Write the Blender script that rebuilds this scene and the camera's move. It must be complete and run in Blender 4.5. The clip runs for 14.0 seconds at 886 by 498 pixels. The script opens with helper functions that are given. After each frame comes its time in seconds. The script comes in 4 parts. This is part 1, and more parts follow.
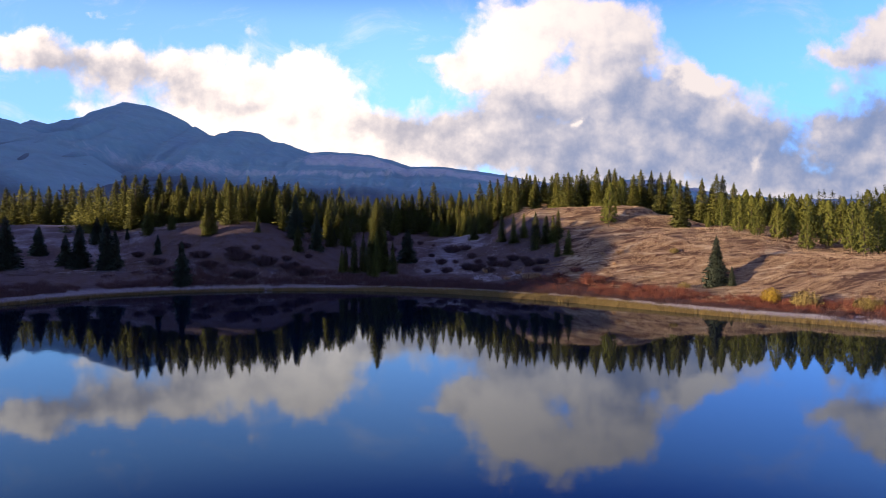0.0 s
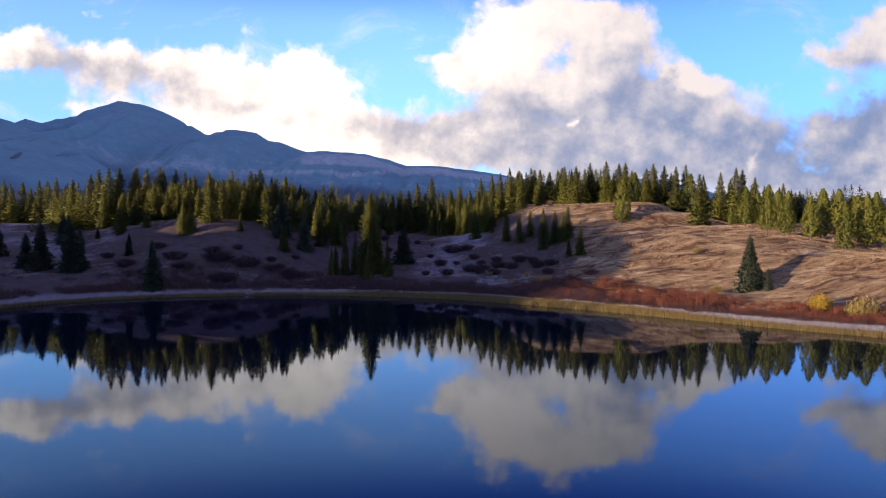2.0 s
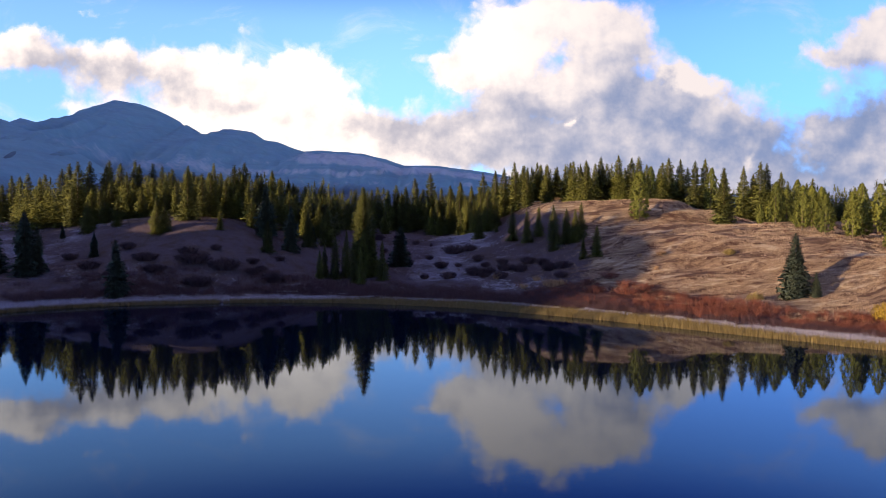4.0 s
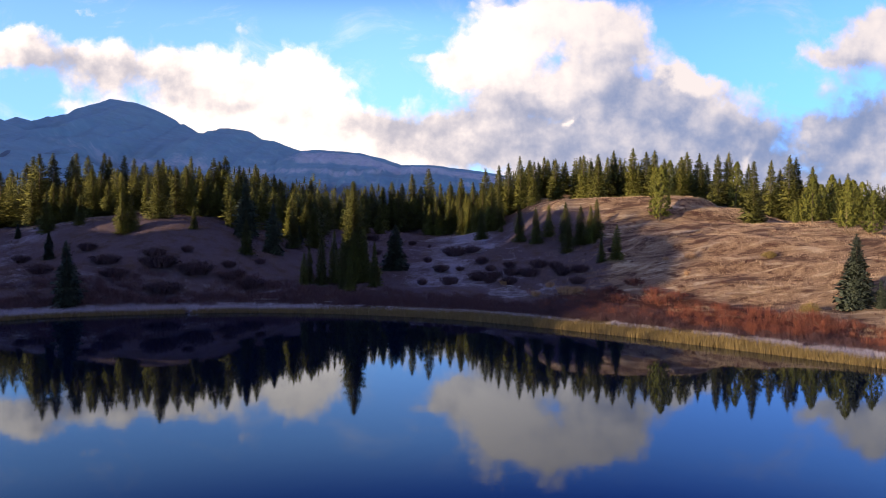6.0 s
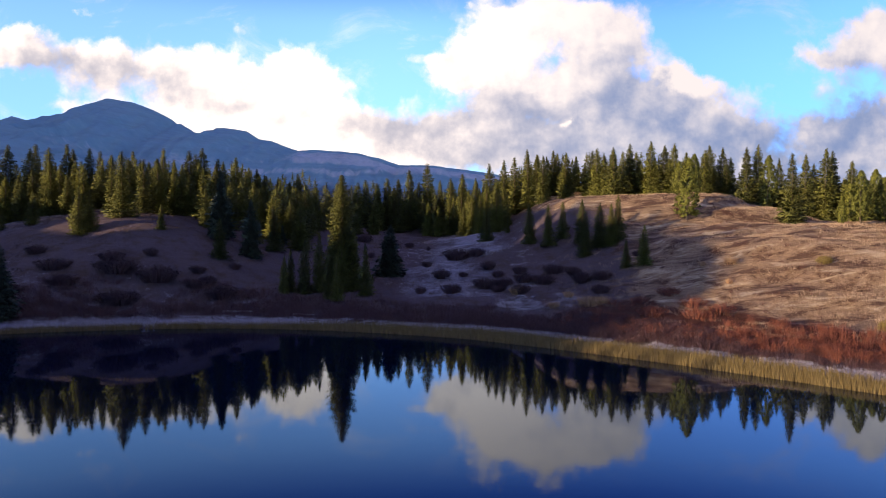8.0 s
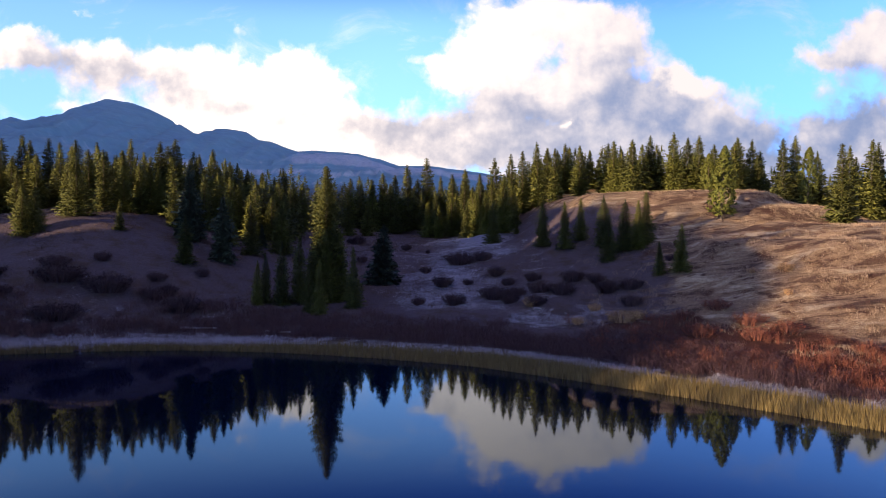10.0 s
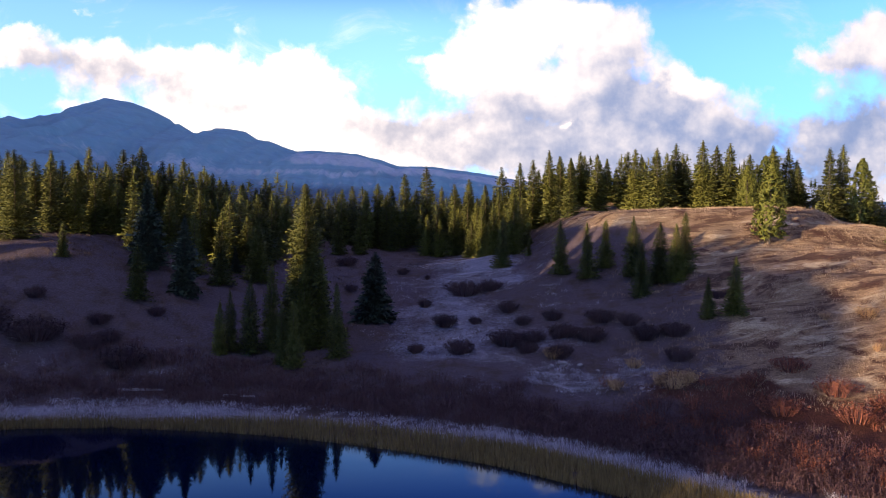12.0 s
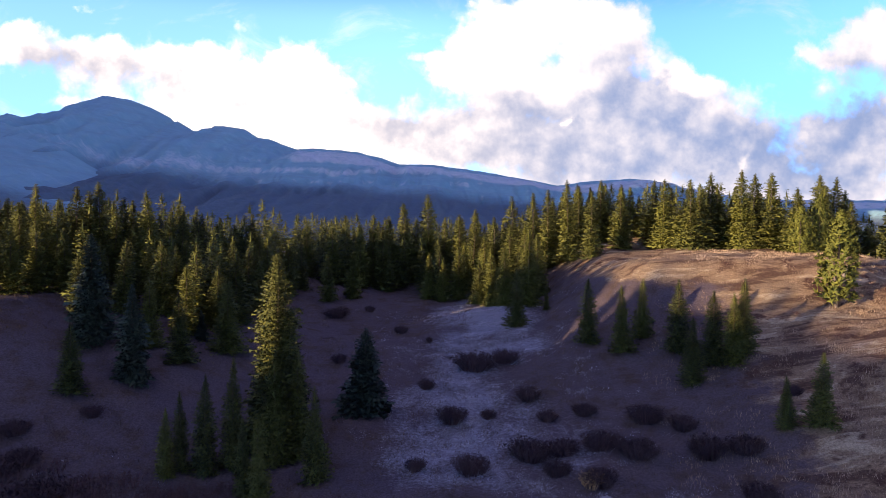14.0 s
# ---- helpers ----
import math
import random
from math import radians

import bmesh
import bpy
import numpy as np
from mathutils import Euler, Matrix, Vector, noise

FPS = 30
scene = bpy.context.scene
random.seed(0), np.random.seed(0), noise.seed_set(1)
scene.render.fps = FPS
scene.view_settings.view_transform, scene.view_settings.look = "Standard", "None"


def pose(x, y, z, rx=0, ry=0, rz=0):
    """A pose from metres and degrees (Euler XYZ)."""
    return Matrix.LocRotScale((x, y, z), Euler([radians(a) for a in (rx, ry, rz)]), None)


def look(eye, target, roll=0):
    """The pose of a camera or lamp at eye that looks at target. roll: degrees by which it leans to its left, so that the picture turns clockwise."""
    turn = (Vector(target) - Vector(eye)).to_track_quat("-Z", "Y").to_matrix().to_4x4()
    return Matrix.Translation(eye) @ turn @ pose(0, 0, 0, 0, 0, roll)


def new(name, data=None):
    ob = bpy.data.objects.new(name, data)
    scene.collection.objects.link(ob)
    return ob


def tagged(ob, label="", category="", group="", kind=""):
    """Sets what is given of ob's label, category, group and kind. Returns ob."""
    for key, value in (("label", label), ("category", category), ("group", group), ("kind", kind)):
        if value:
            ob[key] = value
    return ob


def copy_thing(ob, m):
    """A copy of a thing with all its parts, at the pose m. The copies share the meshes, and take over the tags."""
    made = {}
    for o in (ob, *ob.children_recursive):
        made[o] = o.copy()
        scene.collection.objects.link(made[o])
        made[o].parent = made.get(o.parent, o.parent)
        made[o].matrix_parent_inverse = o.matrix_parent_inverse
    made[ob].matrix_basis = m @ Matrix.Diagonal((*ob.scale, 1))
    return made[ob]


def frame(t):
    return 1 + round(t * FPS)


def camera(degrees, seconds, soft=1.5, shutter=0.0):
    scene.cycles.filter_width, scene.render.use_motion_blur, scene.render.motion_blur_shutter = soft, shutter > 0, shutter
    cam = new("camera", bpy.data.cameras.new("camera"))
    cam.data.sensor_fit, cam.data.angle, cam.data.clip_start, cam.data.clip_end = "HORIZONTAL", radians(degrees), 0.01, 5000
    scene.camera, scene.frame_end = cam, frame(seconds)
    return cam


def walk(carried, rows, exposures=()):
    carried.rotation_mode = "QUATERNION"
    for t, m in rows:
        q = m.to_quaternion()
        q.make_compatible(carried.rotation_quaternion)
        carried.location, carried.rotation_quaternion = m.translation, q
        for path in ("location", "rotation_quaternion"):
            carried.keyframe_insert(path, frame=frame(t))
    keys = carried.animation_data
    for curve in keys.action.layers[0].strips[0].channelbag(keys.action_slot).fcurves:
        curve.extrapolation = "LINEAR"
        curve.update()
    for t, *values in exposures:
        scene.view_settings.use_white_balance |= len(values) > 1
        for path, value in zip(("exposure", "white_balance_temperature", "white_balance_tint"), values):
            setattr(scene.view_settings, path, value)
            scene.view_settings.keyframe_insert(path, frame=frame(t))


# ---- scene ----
cam = camera(63.6, 14.0, 0.85)
METRES, EYE, TILT, LEAN, TURN = 100.0, 10.35, -1.1, 0.0, 0.0
ROWS = [
    (0.0, 0.0, 0.0, 0.0, -0.0, 0.0, -0.0),
    (0.5, -0.0018, 0.0333, 0.0003, -0.07, -0.02, 0.01),
    (1.0, -0.0034, 0.0668, 0.0006, -0.15, -0.03, 0.02),
    (1.5, -0.0045, 0.1006, 0.0006, -0.21, -0.03, 0.02),
    (2.0, -0.0064, 0.1345, 0.0007, -0.28, -0.03, 0.03),
    (2.5, -0.0077, 0.1687, 0.0006, -0.33, -0.04, 0.02),
    (3.0, -0.0093, 0.2027, 0.0011, -0.39, -0.03, 0.02),
    (5.5, -0.0138, 0.3753, 0.0044, -0.63, -0.07, 0.01),
    (6.0, -0.0144, 0.4105, 0.0055, -0.68, -0.06, -0.02),
    (6.5, -0.015, 0.4461, 0.0065, -0.72, -0.06, -0.04),
    (7.0, -0.0158, 0.4817, 0.0077, -0.77, -0.05, -0.05),
    (7.5, -0.0165, 0.5173, 0.0086, -0.82, -0.03, -0.07),
    (8.0, -0.0176, 0.5528, 0.0096, -0.87, -0.03, -0.07),
    (10.5, -0.0171, 0.7284, 0.0137, -0.85, 0.07, -0.09),
    (11.0, -0.0175, 0.7636, 0.019, -0.89, 0.09, -0.16),
    (11.5, -0.0179, 0.7998, 0.0298, -0.9, 0.13, -0.23),
    (12.0, -0.0185, 0.8356, 0.0469, -0.91, 0.07, -0.27),
    (12.5, -0.0195, 0.8717, 0.064, -0.92, 0.03, -0.3),
    (13.0, -0.0201, 0.9075, 0.0819, -0.91, -0.04, -0.32),
    (13.5, -0.0207, 0.9437, 0.0997, -0.89, -0.09, -0.3),
    (14.0, -0.0215, 0.9774, 0.1166, -0.88, -0.16, -0.3),
]
EXPOSURES = [(0.0, 0.4), (8.0, 0.5), (11.0, 0.62), (14.0, 0.8)]
PATH = [(t, pose(0, 0, EYE, TILT, LEAN, TURN) @ pose(METRES * x, METRES * y, METRES * z, 90 + pitch, roll, yaw)) for t, x, y, z, yaw, pitch, roll in ROWS]
walk(cam, PATH, EXPOSURES)

# ---------------------------------------------------------------- world, sun
SUN_FROM = Vector((-0.80, -0.60, 0.10)).normalized()
sun = new("sun", bpy.data.lights.new("sun", "SUN"))
sun.data.energy, sun.data.angle, sun.data.color = 6.2, radians(0.35), (1.0, 0.75, 0.50)
sun.matrix_world = look(SUN_FROM * 300, (0, 0, 0))

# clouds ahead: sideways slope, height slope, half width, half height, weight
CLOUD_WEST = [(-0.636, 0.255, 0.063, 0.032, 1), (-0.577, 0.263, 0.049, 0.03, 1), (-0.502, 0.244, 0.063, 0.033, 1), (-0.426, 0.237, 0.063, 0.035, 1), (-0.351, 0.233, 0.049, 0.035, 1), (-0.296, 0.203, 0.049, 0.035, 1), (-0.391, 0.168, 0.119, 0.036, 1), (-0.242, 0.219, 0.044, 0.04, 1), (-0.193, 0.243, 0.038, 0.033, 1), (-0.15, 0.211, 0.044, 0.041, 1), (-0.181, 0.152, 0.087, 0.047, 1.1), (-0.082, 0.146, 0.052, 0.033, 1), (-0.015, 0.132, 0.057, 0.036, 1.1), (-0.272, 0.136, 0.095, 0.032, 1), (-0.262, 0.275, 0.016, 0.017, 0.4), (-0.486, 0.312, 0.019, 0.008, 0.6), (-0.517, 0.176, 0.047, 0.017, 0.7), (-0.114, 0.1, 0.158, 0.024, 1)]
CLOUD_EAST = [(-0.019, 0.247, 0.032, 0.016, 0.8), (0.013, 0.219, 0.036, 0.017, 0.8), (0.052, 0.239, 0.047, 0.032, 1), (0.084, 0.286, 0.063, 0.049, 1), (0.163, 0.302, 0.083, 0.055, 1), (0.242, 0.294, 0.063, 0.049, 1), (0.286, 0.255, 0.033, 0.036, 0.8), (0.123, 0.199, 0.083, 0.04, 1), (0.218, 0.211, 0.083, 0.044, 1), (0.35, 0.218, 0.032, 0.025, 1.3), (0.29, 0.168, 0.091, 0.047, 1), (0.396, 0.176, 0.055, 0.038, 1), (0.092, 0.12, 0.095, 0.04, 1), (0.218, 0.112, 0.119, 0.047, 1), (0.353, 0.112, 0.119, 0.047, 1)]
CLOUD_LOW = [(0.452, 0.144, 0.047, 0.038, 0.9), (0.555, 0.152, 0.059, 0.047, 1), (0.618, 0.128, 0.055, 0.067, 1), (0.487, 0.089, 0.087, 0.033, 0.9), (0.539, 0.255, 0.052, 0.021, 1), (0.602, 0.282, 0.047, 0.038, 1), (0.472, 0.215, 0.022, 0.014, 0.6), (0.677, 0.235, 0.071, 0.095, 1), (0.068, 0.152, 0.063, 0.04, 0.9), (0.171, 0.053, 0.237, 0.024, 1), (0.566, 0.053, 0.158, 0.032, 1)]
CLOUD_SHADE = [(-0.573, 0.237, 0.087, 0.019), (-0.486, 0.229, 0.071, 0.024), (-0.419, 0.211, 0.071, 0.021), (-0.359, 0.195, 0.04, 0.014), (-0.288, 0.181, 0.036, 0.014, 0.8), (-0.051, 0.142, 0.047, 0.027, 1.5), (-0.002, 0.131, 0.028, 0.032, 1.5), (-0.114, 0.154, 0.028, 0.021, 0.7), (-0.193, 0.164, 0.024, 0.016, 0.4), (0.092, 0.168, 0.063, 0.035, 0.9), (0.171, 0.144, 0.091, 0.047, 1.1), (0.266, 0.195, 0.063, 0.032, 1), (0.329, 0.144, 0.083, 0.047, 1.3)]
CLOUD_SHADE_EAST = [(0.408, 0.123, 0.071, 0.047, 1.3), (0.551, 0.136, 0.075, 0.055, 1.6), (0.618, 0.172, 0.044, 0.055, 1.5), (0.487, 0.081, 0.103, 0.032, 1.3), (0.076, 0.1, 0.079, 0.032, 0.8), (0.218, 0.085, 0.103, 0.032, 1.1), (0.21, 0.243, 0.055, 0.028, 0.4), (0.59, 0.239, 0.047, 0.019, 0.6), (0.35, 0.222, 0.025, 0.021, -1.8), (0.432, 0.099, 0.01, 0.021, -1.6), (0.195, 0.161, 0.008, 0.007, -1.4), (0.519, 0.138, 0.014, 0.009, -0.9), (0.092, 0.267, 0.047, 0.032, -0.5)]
SKY_STRENGTH = 0.09


class Nodes:
    """Short hand for building node trees."""

    def __init__(self, tree):
        self.tree = tree

    def add(self, kind, **sets):
        n = self.tree.nodes.new(kind)
        for k, v in sets.items():
            setattr(n, k, v)
        return n

    def put(self, sock, v):
        if isinstance(v, bpy.types.NodeSocket):
            self.tree.links.new(v, sock)
        elif v is not None:
            sock.default_value = v

    def math(self, op, a, b=None, c=None, clamp=False):
        n = self.add("ShaderNodeMath", operation=op, use_clamp=clamp)
        for i, v in enumerate((a, b, c)):
            self.put(n.inputs[i], v)
        return n.outputs[0]

    def vec(self, op, a, b=None):
        n = self.add("ShaderNodeVectorMath", operation=op)
        self.put(n.inputs[0], a)
        self.put(n.inputs[1], b)
        return n.outputs["Value"] if op in ("DOT_PRODUCT", "LENGTH") else n.outputs[0]

    def mix(self, f, a, b, how="MIX"):
        n = self.add("ShaderNodeMix", data_type="RGBA", blend_type=how)
        self.put(n.inputs[0], f)
        for s, v in ((n.inputs[6], a), (n.inputs[7], b)):
            self.put(s, (*v, 1) if isinstance(v, tuple) and len(v) == 3 else v)
        return n.outputs[2]

    def noise(self, vec, scale, detail=4, rough=0.55, distort=0.0):
        n = self.add("ShaderNodeTexNoise")
        self.put(n.inputs["Vector"], vec)
        n.inputs["Scale"].default_value, n.inputs["Detail"].default_value = scale, detail
        n.inputs["Roughness"].default_value, n.inputs["Distortion"].default_value = rough, distort
        return n.outputs["Fac"]

    def step(self, v, lo, hi, to0=0.0, to1=1.0):
        n = self.add("ShaderNodeMapRange", interpolation_type="SMOOTHSTEP")
        self.put(n.inputs[0], v)
        n.inputs[1].default_value, n.inputs[2].default_value = lo, hi
        n.inputs[3].default_value, n.inputs[4].default_value = to0, to1
        return n.outputs[0]


def build_world():
    world = bpy.data.worlds.new("world")
    scene.world = world
    world.use_nodes = True
    t = world.node_tree
    t.nodes.clear()
    n = Nodes(t)
    sky = n.add("ShaderNodeTexSky", sky_type="NISHITA", sun_disc=False)
    sky.sun_elevation, sky.sun_rotation = math.asin(SUN_FROM.z), math.atan2(SUN_FROM.x, SUN_FROM.y)
    sky.altitude, sky.air_density, sky.dust_density, sky.ozone_density = 3000, 1.0, 0.6, 1.5
    way = n.add("ShaderNodeTexCoord").outputs["Generated"]
    sep = n.add("ShaderNodeSeparateXYZ")
    n.put(sep.inputs[0], way)
    x, y, z = sep.outputs
    ahead = n.step(y, 0.05, 0.3)
    yy = n.math("MAXIMUM", y, 0.12)
    comb = n.add("ShaderNodeCombineXYZ")
    n.put(comb.inputs[0], n.math("DIVIDE", x, yy))
    n.put(comb.inputs[1], n.math("DIVIDE", z, yy))
    p = comb.outputs[0]
    # ragged edges: the place is shaken before it meets the puffs
    shake = n.add("ShaderNodeTexNoise")
    n.put(shake.inputs["Vector"], p)
    shake.inputs["Scale"].default_value, shake.inputs["Detail"].default_value, shake.inputs["Roughness"].default_value = 11, 7, 0.62
    moved = n.vec("ADD", p, n.vec("MULTIPLY", n.vec("SUBTRACT", shake.outputs["Color"], (0.5, 0.5, 0.5)), (0.10, 0.075, 0)))

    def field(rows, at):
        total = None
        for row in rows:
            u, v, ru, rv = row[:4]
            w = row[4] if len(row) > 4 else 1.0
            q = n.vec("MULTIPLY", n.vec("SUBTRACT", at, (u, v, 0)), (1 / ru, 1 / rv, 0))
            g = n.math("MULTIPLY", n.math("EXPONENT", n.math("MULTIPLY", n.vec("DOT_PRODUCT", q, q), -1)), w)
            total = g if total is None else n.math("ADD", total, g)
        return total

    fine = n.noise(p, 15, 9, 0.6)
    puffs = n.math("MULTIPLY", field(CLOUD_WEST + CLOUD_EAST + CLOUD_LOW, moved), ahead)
    # round heads along the edges
    heads = n.add("ShaderNodeTexVoronoi", feature="SMOOTH_F1", voronoi_dimensions="2D")
    n.put(heads.inputs["Vector"], n.vec("ADD", p, n.vec("MULTIPLY", n.vec("SUBTRACT", shake.outputs["Color"], (0.5, 0.5, 0.5)), (0.05, 0.05, 0))))
    heads.inputs["Scale"].default_value, heads.inputs["Detail"].default_value, heads.inputs["Roughness"].default_value = 17, 3, 0.55
    heads.inputs["Smoothness"].default_value = 0.4
    round_heads = n.math("SUBTRACT", 0.42, heads.outputs["Distance"])
    # clouds elsewhere in the sky
    flat = n.vec("DIVIDE", way, None)
    lift = n.math("ADD", n.math("ABSOLUTE", z), 0.18)
    comb2 = n.add("ShaderNodeCombineXYZ")
    for i, s in enumerate((x, y)):
        n.put(comb2.inputs[i], n.math("DIVIDE", s, lift))
    t.nodes.remove(flat.node)
    rest = n.math("MULTIPLY", n.step(n.noise(comb2.outputs[0], 1.3, 7, 0.6), 0.46, 0.62), 0.66)
    near_view = n.math("MULTIPLY", ahead, n.step(n.math("ABSOLUTE", n.math("DIVIDE", x, yy)), 0.85, 0.65))
    near_view = n.math("MULTIPLY", near_view, n.step(n.math("DIVIDE", z, yy), 0.6, 0.42))
    dens = n.math("ADD", n.math("ADD", puffs, n.math("MULTIPLY", n.math("SUBTRACT", fine, 0.5), 1.1)), n.math("MULTIPLY", round_heads, 0.55))
    wisp = n.math("MULTIPLY", n.step(n.noise(n.vec("MULTIPLY", p, (1.0, 2.0, 1.0)), 7, 8, 0.66, 0.6), 0.5, 0.8), 0.4)
    alpha_view = n.math("MAXIMUM", n.step(dens, 0.16, 0.90), n.math("MULTIPLY", wisp, n.step(z, 0.34, 0.27)))
    am = n.add("ShaderNodeMix", data_type="FLOAT")
    n.put(am.inputs[0], near_view)
    n.put(am.inputs[2], rest)
    n.put(am.inputs[3], alpha_view)
    alpha = am.outputs[0]
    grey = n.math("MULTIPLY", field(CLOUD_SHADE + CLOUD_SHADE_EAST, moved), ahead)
    grey = n.math("SUBTRACT", 1.0, n.math("EXPONENT", n.math("MULTIPLY", n.math("MAXIMUM", grey, -0.6), -1.3)))
    grey = n.math("ADD", grey, n.math("MULTIPLY", n.math("SUBTRACT", n.noise(p, 6.0, 6, 0.5), 0.5), 1.3))
    relief = n.math("SUBTRACT", n.noise(n.vec("ADD", p, (-0.012, 0.016, 0)), 15, 6, 0.55), n.noise(p, 15, 6, 0.55))
    grey = n.math("ADD", grey, n.math("MULTIPLY", relief, 2.0))
    grey = n.math("SUBTRACT", grey, n.math("MULTIPLY", round_heads, 0.35))
    grey = n.step(grey, -0.25, 1.55)
    side = n.step(n.math("DIVIDE", x, yy), -0.12, 0.35)
    k = 0.76 / SKY_STRENGTH
    shade = n.mix(side, (0.50 * k, 0.48 * k, 0.56 * k), (0.24 * k, 0.31 * k, 0.52 * k))
    white = n.mix(side, (1.50 * k, 1.27 * k, 1.12 * k), (0.95 * k, 0.84 * k, 0.82 * k))
    cloud = n.mix(grey, white, shade)
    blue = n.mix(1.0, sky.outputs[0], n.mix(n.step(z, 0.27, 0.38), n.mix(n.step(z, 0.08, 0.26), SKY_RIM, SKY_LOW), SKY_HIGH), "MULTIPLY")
    blue = n.mix(1.0, blue, n.mix(side, (1.15, 1.06, 0.98), (0.62, 0.68, 0.82)), "MULTIPLY")
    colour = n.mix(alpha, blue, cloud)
    bg = n.add("ShaderNodeBackground")
    n.put(bg.inputs[0], colour)
    bg.inputs[1].default_value = SKY_STRENGTH
    out = n.add("ShaderNodeOutputWorld")
    t.links.new(bg.outputs[0], out.inputs[0])


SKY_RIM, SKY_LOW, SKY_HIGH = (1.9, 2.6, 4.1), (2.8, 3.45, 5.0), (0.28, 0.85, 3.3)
build_world()

# ---------------------------------------------------------------- materials


def material(name, rough=0.8, spec=0.3):
    m = bpy.data.materials.new(name)
    m.use_nodes = True
    n = Nodes(m.node_tree)
    b = m.node_tree.nodes["Principled BSDF"]
    b.inputs["Roughness"].default_value = rough
    b.inputs["Specular IOR Level"].default_value = spec
    return m, n, b


def bump(n, b, height, strength, distance):
    k = n.add("ShaderNodeBump")
    k.inputs["Strength"].default_value, k.inputs["Distance"].default_value = strength, distance
    n.put(k.inputs["Height"], height)
    n.put(b.inputs["Normal"], k.outputs[0])


def leafy(name, dark, light, rough=0.75, per_thing=0.4, thin=0.08):
    """Foliage, stems or grass: colour varies from thing to thing and from spray to spray."""
    m, n, b = material(name, rough, 0.2)
    ob = n.add("ShaderNodeObjectInfo").outputs["Random"]
    isl = n.add("ShaderNodeNewGeometry").outputs["Random Per Island"]
    at = n.add("ShaderNodeTexCoord").outputs["Object"]
    f = n.math("ADD", n.math("MULTIPLY", ob, per_thing), n.math("MULTIPLY", isl, 1 - per_thing))
    c = n.mix(f, dark, light)
    c = n.mix(n.math("MULTIPLY", n.noise(at, 3.0, 3), 0.5), c, tuple(v * 0.45 for v in dark))
    n.put(b.inputs["Base Color"], c)
    if thin:
        glow = n.add("ShaderNodeBsdfTranslucent")
        n.put(glow.inputs[0], c)
        both = n.add("ShaderNodeMixShader")
        both.inputs[0].default_value = thin
        m.node_tree.links.new(b.outputs[0], both.inputs[1])
        m.node_tree.links.new(glow.outputs[0], both.inputs[2])
        m.node_tree.links.new(both.outputs[0], m.node_tree.nodes["Material Output"].inputs[0])
    return m


def ground_material():
    m, n, b = material("ground_cover", 0.95, 0.1)
    at = n.add("ShaderNodeTexCoord").outputs["Object"]
    cover = n.add("ShaderNodeVertexColor", layer_name="cover").outputs["Color"]
    sep = n.add("ShaderNodeSeparateColor")
    n.put(sep.inputs[0], cover)
    frost, dry, rust = sep.outputs
    fine, mid, big = n.noise(at, 3.2, 6, 0.7), n.noise(at, 0.45, 5, 0.65), n.noise(at, 0.06, 4)
    soil = n.mix(fine, (0.075, 0.055, 0.060), (0.205, 0.155, 0.155))
    soil = n.mix(n.step(mid, 0.45, 0.7), soil, (0.11, 0.072, 0.055))
    tan = n.mix(fine, (0.17, 0.100, 0.058), (0.54, 0.37, 0.21))
    tan = n.mix(n.step(mid, 0.5, 0.66), tan, (0.105, 0.050, 0.032))
    tan = n.mix(n.step(big, 0.5, 0.62), tan, (0.34, 0.23, 0.13))
    streak = n.noise(n.vec("MULTIPLY", at, (0.3, 1.0, 1.0)), 0.4, 6, 0.7, 0.5)
    tan = n.mix(n.math("MULTIPLY", n.step(streak, 0.49, 0.6), 0.85), tan, n.mix(fine, (0.055, 0.028, 0.020), (0.16, 0.085, 0.055)))
    tan = n.mix(n.math("MULTIPLY", n.step(streak, 0.47, 0.36), 0.85), tan, n.mix(fine, (0.46, 0.34, 0.19), (0.84, 0.68, 0.45)))
    red = n.mix(fine, (0.055, 0.022, 0.016), (0.17, 0.068, 0.036))
    rime = n.mix(fine, (0.16, 0.142, 0.16), (0.52, 0.50, 0.55))

    def mask(v, k):
        return n.step(n.math("ADD", v, n.math("MULTIPLY", n.math("SUBTRACT", k, 0.5), 0.9)), 0.35, 0.65)

    c = n.mix(mask(dry, mid), soil, tan)
    c = n.mix(mask(rust, mid), c, red)
    c = n.mix(mask(frost, n.math("MULTIPLY", n.math("ADD", fine, mid), 0.5)), c, rime)
    speck = n.step(n.noise(at, 6.5, 4, 0.75), 0.36, 0.66)
    c = n.mix(n.math("MULTIPLY", speck, 0.7), c, n.mix(1.0, c, (0.42, 0.40, 0.42), "MULTIPLY"))
    n.put(b.inputs["Base Color"], c)
    bump(n, b, n.math("ADD", n.math("ADD", n.math("MULTIPLY", fine, 0.4), mid), n.math("MULTIPLY", speck, -0.12)), 0.9, 0.5)
    return m


